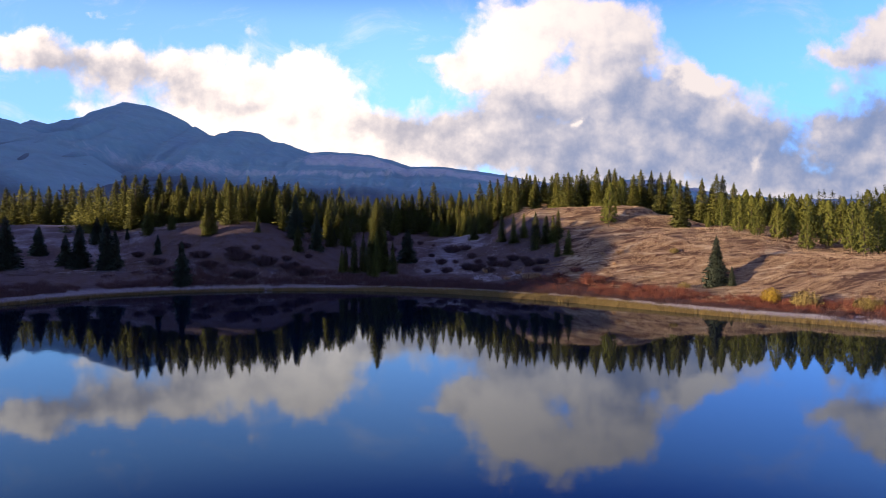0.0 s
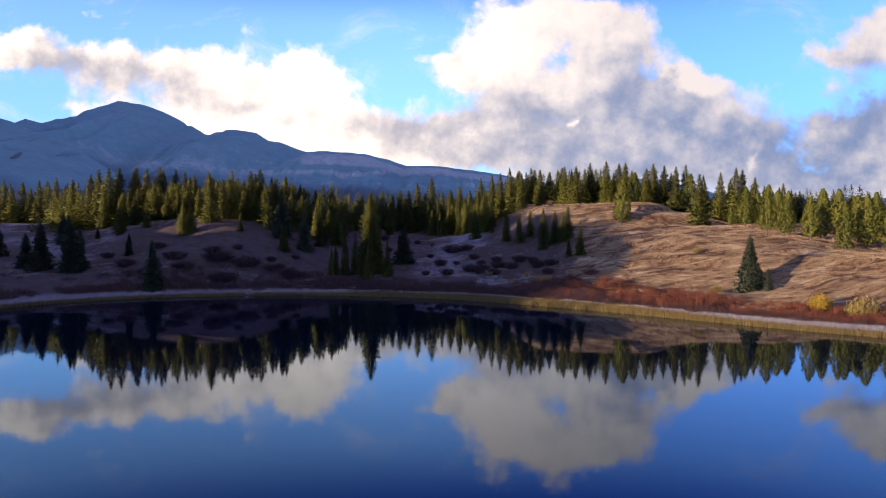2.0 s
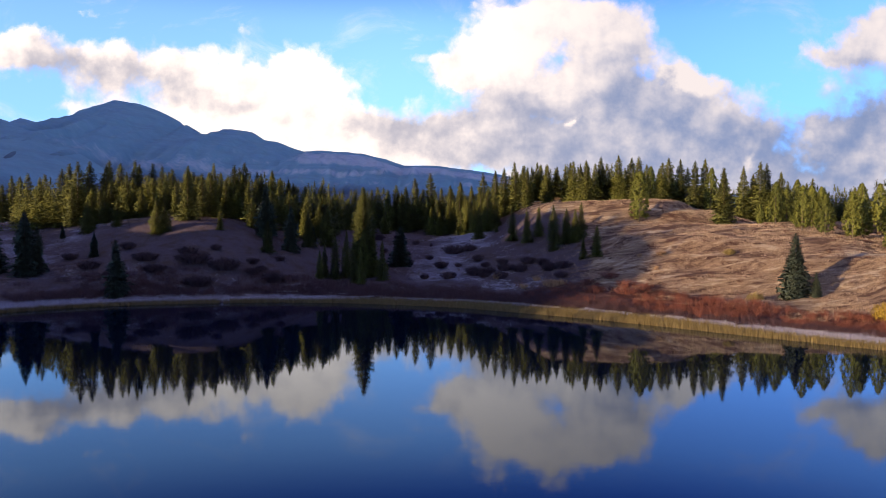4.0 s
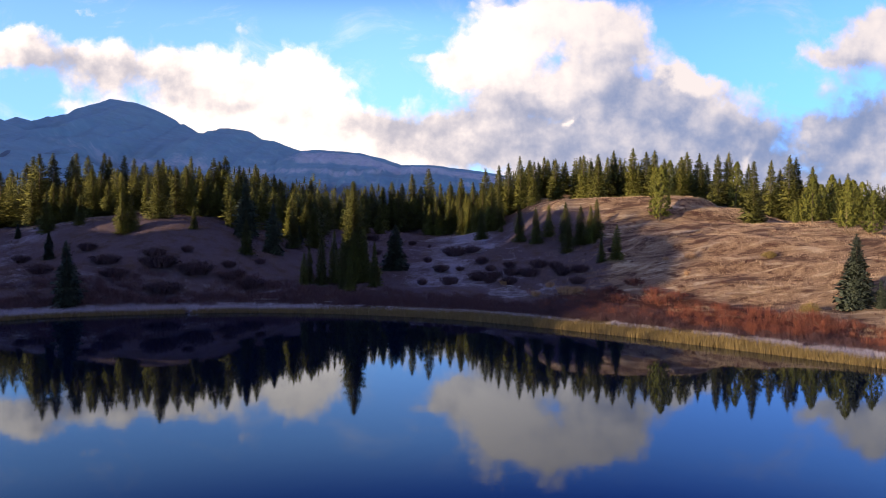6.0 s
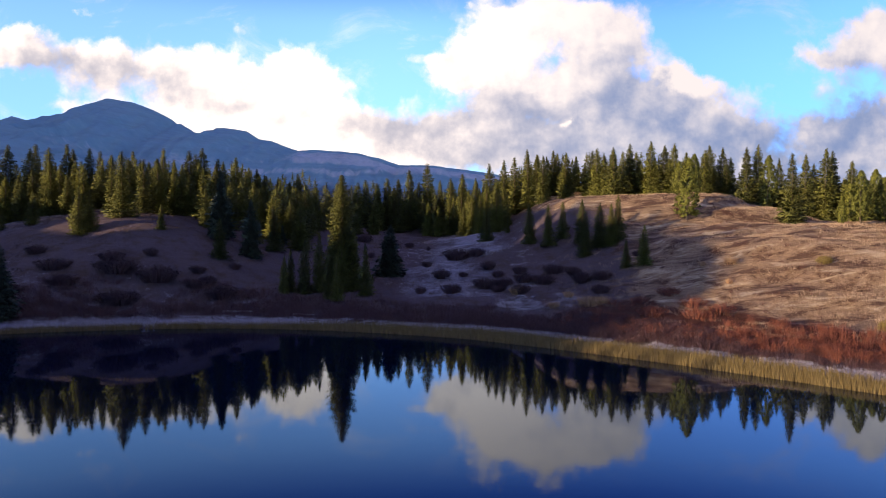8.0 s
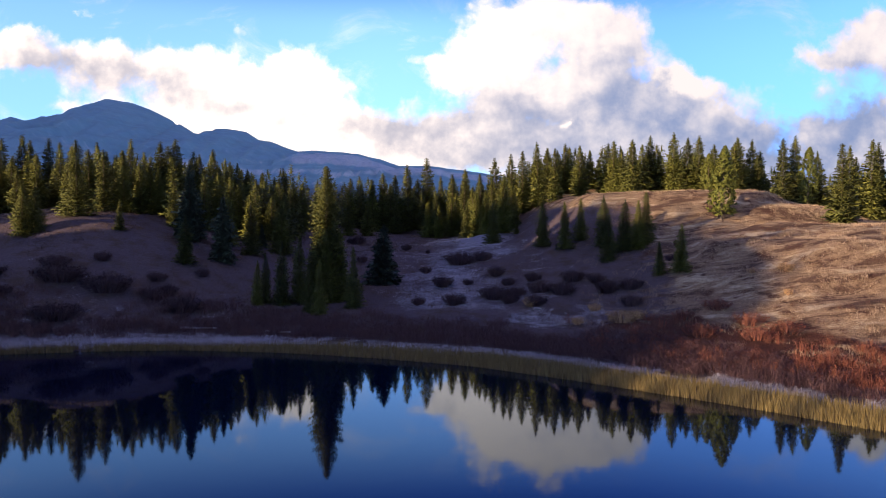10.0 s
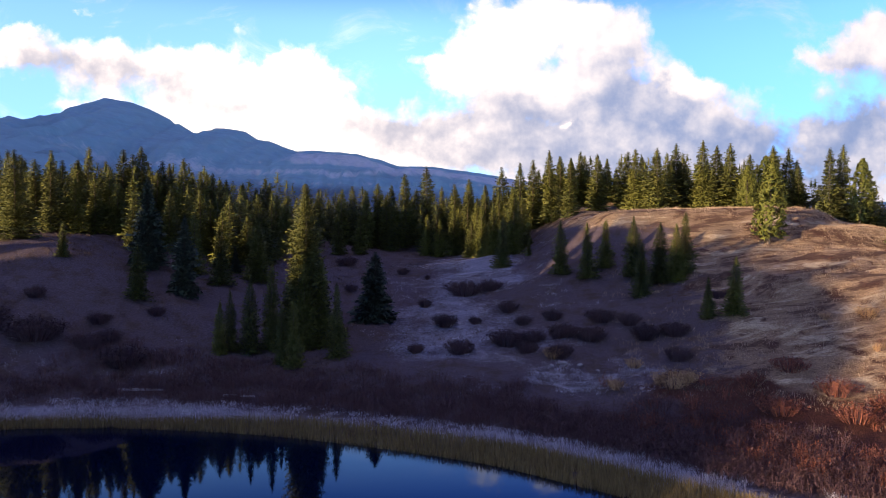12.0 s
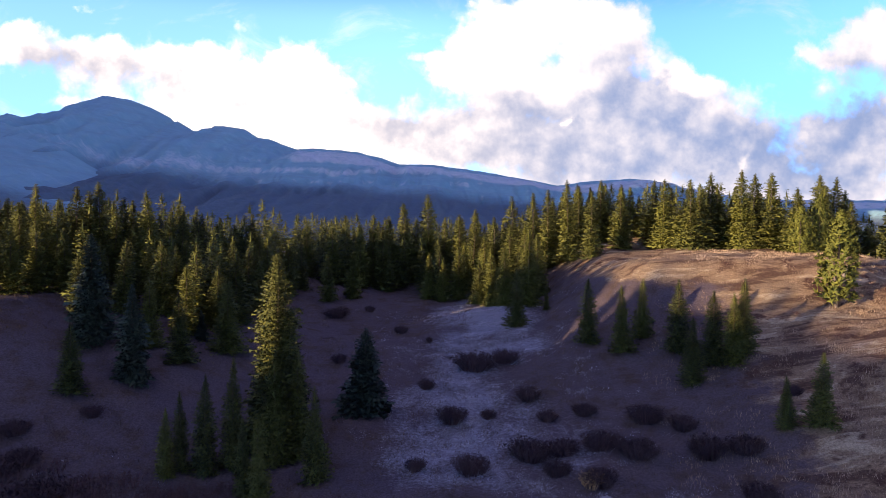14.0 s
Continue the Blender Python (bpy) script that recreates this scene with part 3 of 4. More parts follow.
def spruce_shape(rng, tiers, boughs, radius, segs=3, gap=0.04, power=0.8):
    """The crown of a spruce, one metre high: whorls of drooping feathered boughs."""
    v, f = [], []
    bulge = rng.uniform(0, 6.28)
    for j in range(tiers):
        t = gap + (1 - gap) * (j / tiers) ** 0.92
        reach = radius * ((1 - t) ** power) * rng.uniform(0.66, 1.14) + 0.010
        count = max(4, int(boughs * (0.45 + 0.55 * (1 - t))))
        turn = rng.uniform(0, 6.28)
        for i in range(count):
            a = turn + 6.283 * (i + rng.uniform(-0.35, 0.35)) / count
            r = reach * rng.uniform(0.68, 1.16) * (1 + 0.2 * math.sin(a * 2 + bulge + t * 9))
            if rng.random() < 0.06:
                r *= 0.45
            ca, sa = math.cos(a), math.sin(a)
            drop = rng.uniform(0.15, 0.6) * (1 - 1.7 * t)
            z0 = t + rng.uniform(-0.5, 0.5) / tiers
            wide = (r * rng.uniform(0.17, 0.30) + 0.005) * (1.0 if segs < 5 else 0.72)
            pts = []
            for k in range(segs + 1):
                s = k / segs
                rr = r * (0.12 + 0.88 * s)
                pts.append((rr, z0 - drop * rr * (1 - 0.35 * s * s) + (0.10 * r * s ** 3)))
            for k in range(segs):
                (r0, h0), (r1, h1) = pts[k], pts[k + 1]
                w = wide * (1 - 0.62 * (k / segs)) * rng.uniform(0.8, 1.25)
                for side in (-1, 1):
                    out_r = r1 + (r1 - r0) * rng.uniform(-0.1, 0.55)
                    low = (h0 + h1) / 2 - w * rng.uniform(0.0, 0.8)
                    b = len(v)
                    v += [(r0 * ca, r0 * sa, h0), (r1 * ca, r1 * sa, h1), (out_r * ca - side * w * sa, out_r * sa + side * w * ca, low)]
                    f.append((b, b + 1, b + 2))
            b = len(v)
            (r0, h0), (r1, h1) = pts[-2], pts[-1]
            w = wide * 0.22
            v += [(r0 * ca - w * sa, r0 * sa + w * ca, h0), (r0 * ca + w * sa, r0 * sa - w * ca, h0), (r1 * 1.12 * ca, r1 * 1.12 * sa, h1 + 0.1 * r)]
            f.append((b, b + 1, b + 2))
    # the leading shoot
    for i in range(6):
        a, b, w, z0 = i * 1.047, len(v), 0.09 * radius, 0.82 + 0.02 * (i % 3)
        v += [(w * math.cos(a), w * math.sin(a), z0), (w * math.cos(a + 1.1), w * math.sin(a + 1.1), z0), (0, 0, 1.0 - 0.02 * (i % 2))]
        f.append((b, b + 1, b + 2))
    return np.array(v), f


def tuft(rng, v, f, centre, size, blades, up=0.3):
    """A star of needle blades or leaves round a point."""
    for _ in range(blades):
        d = Vector((rng.gauss(0, 1), rng.gauss(0, 1), rng.gauss(up, 0.8))).normalized()
        side = d.cross(Vector((rng.gauss(0, 1), rng.gauss(0, 1), rng.gauss(0, 1)))).normalized() * size * rng.uniform(0.16, 0.3)
        tip = Vector(centre) + d * size * rng.uniform(0.7, 1.3)
        root = Vector(centre) + d * size * 0.1
        b = len(v)
        v += [tuple(root + side), tuple(root - side), tuple(tip)]
        f.append((b, b + 1, b + 2))


def pine_shape(rng, clumps, radius, blades=18):
    """The crown of a lodgepole pine, one metre high: rising boughs that end in tufts."""
    v, f = [], []
    for i in range(clumps):
        t = 0.05 + 0.93 * (i / clumps) ** 0.9
        env = radius * (math.sin(min(1, (t + 0.22) / 0.5) * 1.57) if t < 0.5 else ((1 - t) / 0.5) ** 0.85)
        a, k = i * 2.4 + rng.uniform(-0.4, 0.4), rng.uniform(0.45, 1.05)
        r = env * k
        size = 0.05 * rng.uniform(0.75, 1.3) * (1.1 - 0.45 * t)
        c = (r * math.cos(a), r * math.sin(a), t + 0.25 * r)
        tuft(rng, v, f, c, size, blades, 0.5)
        b, ca, sa = len(v), math.cos(a), math.sin(a)
        v += [(-sa * 0.004, ca * 0.004, t - 0.03), (sa * 0.004, -ca * 0.004, t - 0.03), c]
        f.append((b, b + 1, b + 2))
    return np.array(v), f


def bush_shape(rng, stems, spread, leaves, leaf, upright=0.6):
    """A bush one metre high: stems fanning from the root, with leaves or twigs along them."""
    v, f = [], []
    for _ in range(stems):
        a, out = rng.uniform(0, 6.28), math.sqrt(rng.random()) * spread
        h = math.sqrt(max(0.05, 1 - (out / spread) ** 2 * upright)) * rng.uniform(0.7, 1.05)
        root = Vector((out * 0.55 * math.cos(a), out * 0.55 * math.sin(a), -0.05))
        tip = Vector((out * math.cos(a), out * math.sin(a), h))
        side = Vector((-math.sin(a), math.cos(a), 0)) * rng.choice((-1, 1))
        b = len(v)
        w = side * 0.012
        v += [tuple(root + w), tuple(root - w), tuple(tip)]
        f.append((b, b + 1, b + 2))
        for _ in range(leaves):
            s = rng.uniform(0.3, 1.0)
            p = root.lerp(tip, s) + Vector((rng.gauss(0, 0.03), rng.gauss(0, 0.03), 0))
            tuft(rng, v, f, p, leaf * rng.uniform(0.6, 1.3), 1, 0.9)
    return np.array(v), f


def part(name, mesh, parent, label=""):
    ob = new(name, mesh)
    ob.parent = parent
    return tagged(ob, label)


def tree_model(name, crown, trunk, needles, label, category, group):
    """A tree one metre high, to be copied at its true height."""
    root = new(name)
    tagged(root, label, category, group)
    part("trunk", raw_mesh("trunk", *trunk, BARK), root)
    part("crown", raw_mesh("crown", *crown, needles, outward(crown[0])), root)
    return root


PLACE = random.Random(7)


def plant(models, x, y, height, wide=1.0, label=""):
    model = models[PLACE.randrange(len(models))]
    z = float(ground(x, y)) - 0.05
    lean = PLACE.uniform(-1.6, 1.6)
    ob = copy_thing(model, pose(x, y, z, lean, PLACE.uniform(-1.6, 1.6), PLACE.uniform(0, 360)))
    k = height * wide * PLACE.uniform(0.92, 1.1)
    ob.scale = (k, k, height)
    return tagged(ob, label)


def retire(models):
    for m in models:
        for o in (*m.children_recursive, m):
            bpy.data.objects.remove(o)


def spruces(count, seed, tiers, boughs, radius, needles, label, group, power=0.8, gap=0.04, segs=3):
    out = []
    for i in range(count):
        rng = random.Random(seed + i)
        crown = spruce_shape(rng, tiers, boughs, radius * rng.uniform(0.9, 1.12), gap=gap, power=power, segs=segs)
        out.append(tree_model("spruce_tree", crown, trunk_shape(rng), needles, label, "tree", group))
    return out


FOREST_LABEL = "dark green spruce with sunlit upper boughs in the forest edge"
CLOSE = spruces(4, 100, 62, 27, 0.195, SPRUCE, "dark green spruce on the shaded grassy slope", "spruces by the meadow", 0.74, segs=5)
GIANT = spruces(1, 130, 105, 32, 0.16, SPRUCE, "tall spruce with golden-lit top above smaller ones", "spruces by the meadow", 0.64, segs=7)
BLUE = spruces(3, 200, 64, 28, 0.24, BLUE_SPRUCE, "blue-green bushy spruce standing alone on frosted grass", "spruces by the meadow", 0.75, 0.02)
TALL = spruces(6, 300, 50, 23, 0.185, SPRUCE, FOREST_LABEL, "forest spruces", 0.68)
BROAD = spruces(4, 400, 50, 26, 0.23, SPRUCE, "green spruce with broad sunlit boughs on the hilltop", "hilltop spruces", 0.80)
PINES = []
for i in range(4):
    rng = random.Random(500 + i)
    PINES.append(tree_model("pine_tree", pine_shape(rng, 270, 0.215 * rng.uniform(0.9, 1.15), 17), trunk_shape(rng, 0.97, 0.017), PINE, "yellow-green lodgepole pine in warm sunlight", "tree", "sunlit pines"))

GROUP = [(-14.2, 154, 15.4), (-17.0, 151, 8.3), (-18.7, 150, 7.4), (-20.4, 150, 5.9), (-21.2, 149, 5.1), (-13.9, 152, 8.4), (-10.4, 149, 6.9), (-15.1, 147, 5.5), (-13.8, 146, 6.2), (-12.5, 153, 8.6), (-13.6, 157, 10.2), (-15.4, 155, 9.7), (-8.1, 161, 7.7)]
SLOPE = [(14.2, 172, 6.9), (16.7, 168, 6.7), (19.2, 170, 6.1), (21.6, 166, 7.0), (20.7, 160, 5.9), (23.3, 162, 6.8), (26.1, 162, 6.9), (24.8, 161, 6.3), (24.1, 150, 3.9), (26.1, 149, 5.4)]
LAKE_LEFT = [(-84.9, 150, 6.4), (-76.5, 145, 6.3), (-72.9, 143, 9.0), (-77.4, 160, 6.2), (-65.9, 140, 10.2), (-65.2, 142, 7.6), (-72.0, 163, 2.6), (-59.9, 150, 4.3), (-48.9, 134, 8.6), (-84.4, 138, 10.2)]
LEFT_FRONT = [(-67.7, 164, 7.0), (-62.6, 165, 5.4), (-52.7, 159, 7.0), (-51.5, 160, 6.1), (-63.9, 173, 9.6), (-49.3, 166, 10.3), (-42.0, 162, 4.0), (-31.9, 157, 5.8), (-29.7, 168, 7.1), (-26.0, 166, 6.9), (-23.3, 172, 7.8), (-26.1, 178, 7.1), (-42.9, 178, 7.1), (-38.6, 172, 6.4)]
LEFT_SKY = [(-76.7, 178, 13.7), (-75.0, 180, 13.5), (-72.5, 182, 12.6), (-73.4, 186, 13.6), (-70.5, 185, 12.5), (-68.0, 186, 12.9), (-68.0, 188, 12.2), (-64.9, 188, 12.0), (-62.0, 186, 10.8), (-58.8, 184, 9.7), (-56.8, 188, 10.7), (-56.4, 190, 9.6), (-55.5, 192, 8.8), (-50.8, 186, 11.0), (-50.7, 192, 9.6), (-46.7, 188, 11.2), (-45.8, 190, 10.8), (-44.5, 190, 12.0), (-42.7, 192, 10.2), (-42.0, 194, 9.9), (-38.5, 190, 11.4), (-38.8, 198, 8.7), (-36.3, 196, 9.7), (-35.3, 200, 8.3), (-32.7, 200, 8.1), (-31.6, 204, 8.0), (-28.6, 200, 10.0), (-27.8, 205, 7.8)]
LEFT_FAR = [(-143.1, 235, 13.1), (-141.2, 240, 14.9), (-136.6, 238, 14.0), (-132.1, 240, 13.8), (-127.6, 242, 14.7), (-122.4, 236, 14.2), (-113.7, 225, 14.3), (-113.3, 230, 12.1), (-104.8, 218, 13.2), (-91.7, 200, 13.4), (-85.8, 192, 14.4), (-127.5, 236, 11.6), (-130.8, 232, 11.4), (-137.9, 230, 10.9)]
HOLLOW = [(-16.9, 200, 6.7), (-14.0, 205, 7.1), (-22.6, 200, 7.9), (-24.5, 196, 8.5), (-25.0, 190, 8.0), (-26.1, 185, 8.9), (-21.6, 205, 7.1), (-17.2, 215, 4.2)]
CENTRE = [(-12.0, 218, 11.9), (-9.6, 220, 11.6), (-6.7, 220, 13.8), (-5.2, 224, 10.5), (-2.7, 222, 14.8), (-0.0, 222, 10.8), (2.7, 220, 11.4), (5.4, 218, 12.3), (6.3, 212, 9.2), (8.1, 214, 11.6), (11.1, 216, 14.0), (9.8, 208, 10.7), (11.5, 205, 10.7), (14.0, 212, 13.3), (16.1, 210, 12.5), (18.6, 206, 12.6), (20.9, 210, 9.9), (20.6, 200, 9.7), (24.7, 212, 10.0), (26.4, 206, 9.8), (-1.2, 208, 8.6), (1.9, 206, 7.9), (6.5, 202, 7.4), (8.2, 200, 8.0), (10.1, 198, 7.2), (11.8, 198, 7.2), (13.1, 202, 8.4)]
KNOLL = [(30.4, 215, 7.9), (33.3, 212, 9.7), (36.3, 212, 8.9), (38.4, 206, 10.3), (39.7, 205, 11.7), (42.0, 208, 10.4), (43.4, 203, 11.9), (48.4, 210, 11.2), (49.4, 206, 11.6), (57.0, 206, 12.8), (60.4, 208, 14.3), (33.9, 222, 8.4), (44.6, 214, 7.9), (63.3, 210, 13.1)]
KNOLL_PINES = [(43.5, 186, 6.3), (47.0, 188, 7.7), (39.6, 171, 10.2)]
EAST = [(57.8, 190, 11.7), (60.7, 192, 12.8), (59.4, 185, 9.9), (56.4, 170, 11.6), (67.8, 188, 12.8), (71.6, 188, 14.1), (74.4, 190, 13.5), (75.3, 186, 11.5), (63.9, 164, 8.3), (75.9, 180, 9.4), (80.5, 182, 9.8), (73.4, 195, 11.5), (66.5, 195, 11.9), (83.5, 190, 9.6)]
EAST_PINES = [(62.9, 152, 7.9), (69.9, 162, 8.3), (75.1, 168, 7.3), (68.4, 146, 8.0), (78.3, 160, 9.1), (80.6, 158, 9.4), (70.9, 139, 8.3), (76.4, 142, 9.6), (80.1, 140, 10.1), (75.5, 128, 8.7), (80.5, 132, 9.0), (86.1, 155, 7.8), (84.2, 160, 7.9), (60.4, 163, 4.1), (66.9, 172, 6.5), (65.9, 150, 6.9), (72.4, 150, 7.0)]
SHORE_TREES = [(46.7, 122, 8.7), (49.0, 121, 3.4)]
FLANK = [(-2.8, 207.5, 7.3), (-0.5, 206, 6.6), (4.6, 201.2, 6.4), (7.5, 192.7, 7.9), (7.9, 182.7, 7.0), (10.4, 190.4, 10.1), (12.5, 195.7, 8.7), (12.2, 186.8, 2.7), (6.2, 196.9, 8.6), (2.9, 211.7, 8.1)]
GLADE = [(-28.5, 160.9, 8.6), (-26.4, 173.6, 3.2), (-34.2, 165.6, 10.4)]

for i, (x, y, h) in enumerate(GROUP):
    if i == 0:
        plant(GIANT, x, y, h, 0.98, "tall spruce with golden-lit top above a cluster of smaller ones")
    elif i == 12:
        plant(BLUE, x, y, h, 1.0)
    else:
        plant(CLOSE, x, y, h, 0.80, "slender young spruce clustered round a tall one")
for x, y, h in SLOPE:
    plant(CLOSE, x, y, h, 1.05, "small spruce on the grassy flank of the hill")
for x, y, h in LAKE_LEFT:
    plant(BLUE, x, y, h, 0.95, "dark spruce in shade on the frosted lakeside")
for x, y, h in LEFT_FRONT:
    plant(CLOSE, x, y, h, 1.1, "spruce in front of the forest, partly sunlit")
for x, y, h in LEFT_SKY + LEFT_FAR + CENTRE:
    plant(TALL, x, y, h, 1.0 + 0.25 * (h < 8))
for x, y, h in FLANK:
    plant(CLOSE, x, y, h, 1.0, "spruce on the wooded flank of the knoll")
for x, y, h in GLADE:
    plant(BLUE, x, y, h, 0.85, "grey-green shaded spruce on the slope below the forest")
for x, y, h in HOLLOW:
    plant(TALL, x, y, h, 1.1, "dark spruce at the back of the hollow")
for x, y, h in KNOLL:
    plant(BROAD, x, y, h, 0.95)
for x, y, h in KNOLL_PINES + EAST_PINES:
    plant(PINES, x, y, h, 1.0)
for i, (x, y, h) in enumerate(EAST):
    plant(PINES if i in (2, 8, 9) else BROAD, x, y, h, 0.9)
for x, y, h in SHORE_TREES:
    plant(BLUE, x, y, h, 0.85, "lone spruce on the sunlit slope above the shore")

# more trees of the forest edges, behind the ones above
EDGE = random.Random(11)


def scatter(count, xs, ys, gap, near, rng):
    out = []
    for _ in range(count * 30):
        if len(out) == count:
            break
        x, y = rng.uniform(*xs), rng.uniform(*ys)
        if all((x - a) ** 2 + (y - b) ** 2 > gap * gap for a, b in near):
            out.append((x, y))
            near.append((x, y))
    return out


STANDING = [(x, y) for x, y, h in GROUP + SLOPE + LEFT_FRONT + LEFT_SKY + LEFT_FAR + HOLLOW + CENTRE + KNOLL + EAST + EAST_PINES]
for x, y in scatter(44, (-76, -24), (171, 188), 2.3, STANDING, EDGE):
    plant(TALL, x, y, EDGE.uniform(6.0, 9.0), 1.1)
for x, y in scatter(34, (-92, -30), (186, 214), 2.2, STANDING, EDGE):
    plant(TALL, x, y, EDGE.uniform(7.5, 10.0) * (1 if x > -60 else 1.15))
for x, y in scatter(26, (-24, 30), (212, 236), 2.2, STANDING, EDGE):
    plant(TALL, x, y, EDGE.uniform(7.5, 11.0))
for x, y in scatter(30, (32, 100), (196, 222), 2.4, STANDING, EDGE):
    plant(BROAD, x, y, EDGE.uniform(7.5, 11.0))
for x, y in scatter(14, (66, 112), (146, 178), 2.4, STANDING, EDGE):
    plant(PINES, x, y, EDGE.uniform(7.0, 9.0))

# the deep forest, too dense to count


def forest(name, spots, shapes, label):
    vs, fs, ns, base = [], [], [], 0
    rng = random.Random(3)
    spots = np.array(spots)
    for (x, y, h), z in zip(spots, ground(spots[:, 0], spots[:, 1], False) - 0.1):
        v, f = shapes[rng.randrange(len(shapes))]
        a, k = rng.uniform(0, 6.28), h * rng.uniform(0.9, 1.2)
        ca, sa = math.cos(a) * k, math.sin(a) * k
        vs.append(np.stack([v[:, 0] * ca - v[:, 1] * sa + x, v[:, 0] * sa + v[:, 1] * ca + y, v[:, 2] * h + z], -1))
        fs.append(np.asarray(f) + base)
        ns.append(outward(vs[-1], np.array((x, y, 0))))
        base += len(v)
    tagged(new(name, raw_mesh(name, np.concatenate(vs), np.concatenate(fs), SPRUCE, np.concatenate(ns))), label, "forest", kind="stuff")


FAR_SHAPES = [spruce_shape(random.Random(700 + i), 26, 12, 0.19, 2, power=0.72) for i in range(5)]
DEEP = random.Random(19)
for xs, ys, count, lo, hi in [((-96, -26), (176, 214), 190, 7, 9.5), ((-24, 30), (212, 234), 90, 7, 10), ((30, 104), (200, 220), 120, 7, 10)]:
    spots = [(x, y, DEEP.uniform(lo, hi)) for x, y in scatter(count, xs, ys, 1.9, STANDING, DEEP)]
    forest("forest", spots, FAR_SHAPES, "dense spruce wood filling in behind the forest edge")
WOODS = [((-190, -28), (214, 330), 330, 9, 13), ((-26, 30), (232, 330), 130, 8, 12), ((30, 160), (218, 310), 230, 8, 11.5), ((100, 170), (140, 215), 90, 8, 11)]
for xs, ys, count, lo, hi in WOODS:
    spots = [(x, y, DEEP.uniform(lo, hi)) for x, y in scatter(count, xs, ys, 2.6, [], DEEP)]
    forest("forest", spots, FAR_SHAPES, "dense dark spruce forest behind the clearing")
# unseen trees added on the western rise to cast shade, with gaps for sunlight
west = []
for i in range(620):
    q, s = -110 + DEEP.gauss(0, 20), DEEP.uniform(-290, -75)
    if not (-136.5 < s < -129.5 or -167 < s < -153):
        west.append((0.8 * q + 0.6 * s, 0.6 * q - 0.8 * s, DEEP.uniform(2, 3.6) if s < -182 else DEEP.uniform(3.2, 5.2)))
forest("forest", west, FAR_SHAPES, "unseen spruce forest added on the western rise to cast shade")

retire(CLOSE + GIANT + BLUE + TALL + BROAD + PINES)

# ---------------------------------------------------------------- bushes
BUSHES = random.Random(23)


def bush_models(count, seed, stems, spread, leaves, leaf, mat, name, label, group, upright=0.6):
    out = []
    for i in range(count):
        rng = random.Random(seed + i)
        root = new(name)
        tagged(root, label, "bush", group)
        bare = bush_shape(rng, stems // 2, spread * 0.9, 0, 0, upright)
        part("woody_base", raw_mesh("woody_base", *bare, WILLOW), root)
        leafage = bush_shape(rng, stems, spread, leaves, leaf, upright)
        part("foliage", raw_mesh("foliage", *leafage, mat, outward(leafage[0], None, 0.7, 0.5)), root)
        out.append(root)
    return out


def set_bush(models, x, y, width, height):
    ob = copy_thing(models[BUSHES.randrange(len(models))], pose(x, y, float(ground(x, y)) - 0.05, 0, 0, BUSHES.uniform(0, 360)))
    ob.scale = (width / 2, width / 2 * BUSHES.uniform(0.7, 1.0), height)


WILLOW_BUSH = bush_models(4, 800, 380, 1.0, 7, 0.085, DARK_WILLOW, "willow_bush", "leafless dark brown willow bush on frosted meadow", "willow bushes")
AMBER_BUSH = bush_models(3, 820, 170, 1.0, 5, 0.11, AMBER, "amber_bush", "amber-leaved low bush at the meadow's edge", "amber bushes")
RUST_BUSH = bush_models(3, 840, 160, 1.0, 5, 0.10, RUST, "rust_bush", "rust-red autumn bush on the lakeside slope", "rust bushes")
GOLD_BUSH = bush_models(1, 860, 220, 1.0, 9, 0.12, GOLD, "golden_bush", "bright yellow autumn bush behind the shore", "golden bushes", 0.8)
OLIVE_BUSH = bush_models(2, 870, 220, 1.0, 8, 0.12, OLIVE, "straw_willow_bush", "straw-yellow rounded willow bush behind the shore", "golden bushes", 0.8)

WILLOWS = [(2.2, 170.6, 5.4), (5.4, 171.6, 3.4), (6.6, 162, 3.0), (-0.4, 159, 3.4), (2.8, 159.6, 1.5), (-2.6, 166, 1.8), (5.4, 151.8, 4.2), (7.9, 152.2, 3.0), (10.9, 158.4, 2.3), (7.8, 158.6, 2.0), (15.4, 155.8, 3.4),
           (17.7, 153.6, 2.6), (18, 149.4, 3.8), (20.6, 149, 3.0), (10.8, 152, 3.6), (-3.3, 151, 1.8), (0.8, 150.4, 3.5), (13.1, 150.2, 3.5), (-5.9, 185, 1.9), (-14.8, 193.2, 3.8), (-2.4, 180.2, 0.9), (-10.7, 196.9, 1.6),
           (6.9, 148.8, 2.4), (9.6, 147, 3.1), (-30.9, 148.4, 2.4), (-11.9, 173.2, 1.8), (-29.1, 154.8, 1.8), (26.8, 154.3, 1.6), (19.1, 143.4, 2.6), (-36.7, 146.6, 6.0), (-31.8, 147, 3.3), (-28.1, 144.8, 4.6)]
for x, y, w in WILLOWS:
    set_bush(WILLOW_BUSH, x, y, w * 1.12, 0.5 + 0.27 * w)
for x, y, w in [(-42, 147, 6.0), (-44, 150, 3.4), (-39, 140.6, 5.0), (-50, 147, 4.2), (-55, 152, 3.0), (-40, 153, 2.6), (-58, 144, 4.0), (-47, 143, 3.6), (-64, 150, 2.8), (-33, 151, 2.4), (-52, 140, 3.8), (-40, 141, 3.0)]:
    set_bush(WILLOW_BUSH, x, y, w * 1.2, 0.5 + 0.25 * w)
for x, y, w in [(15.0, 142.5, 2.0), (16.6, 137.9, 3.8), (18.2, 138.9, 2.6), (12.4, 138.3, 1.9), (9.0, 146.9, 2.7), (32.4, 145.2, 1.2), (35.8, 144.7, 2.9), (33.4, 139.2, 1.0)]:
    set_bush(AMBER_BUSH, x, y, w, 0.5 + 0.22 * w)
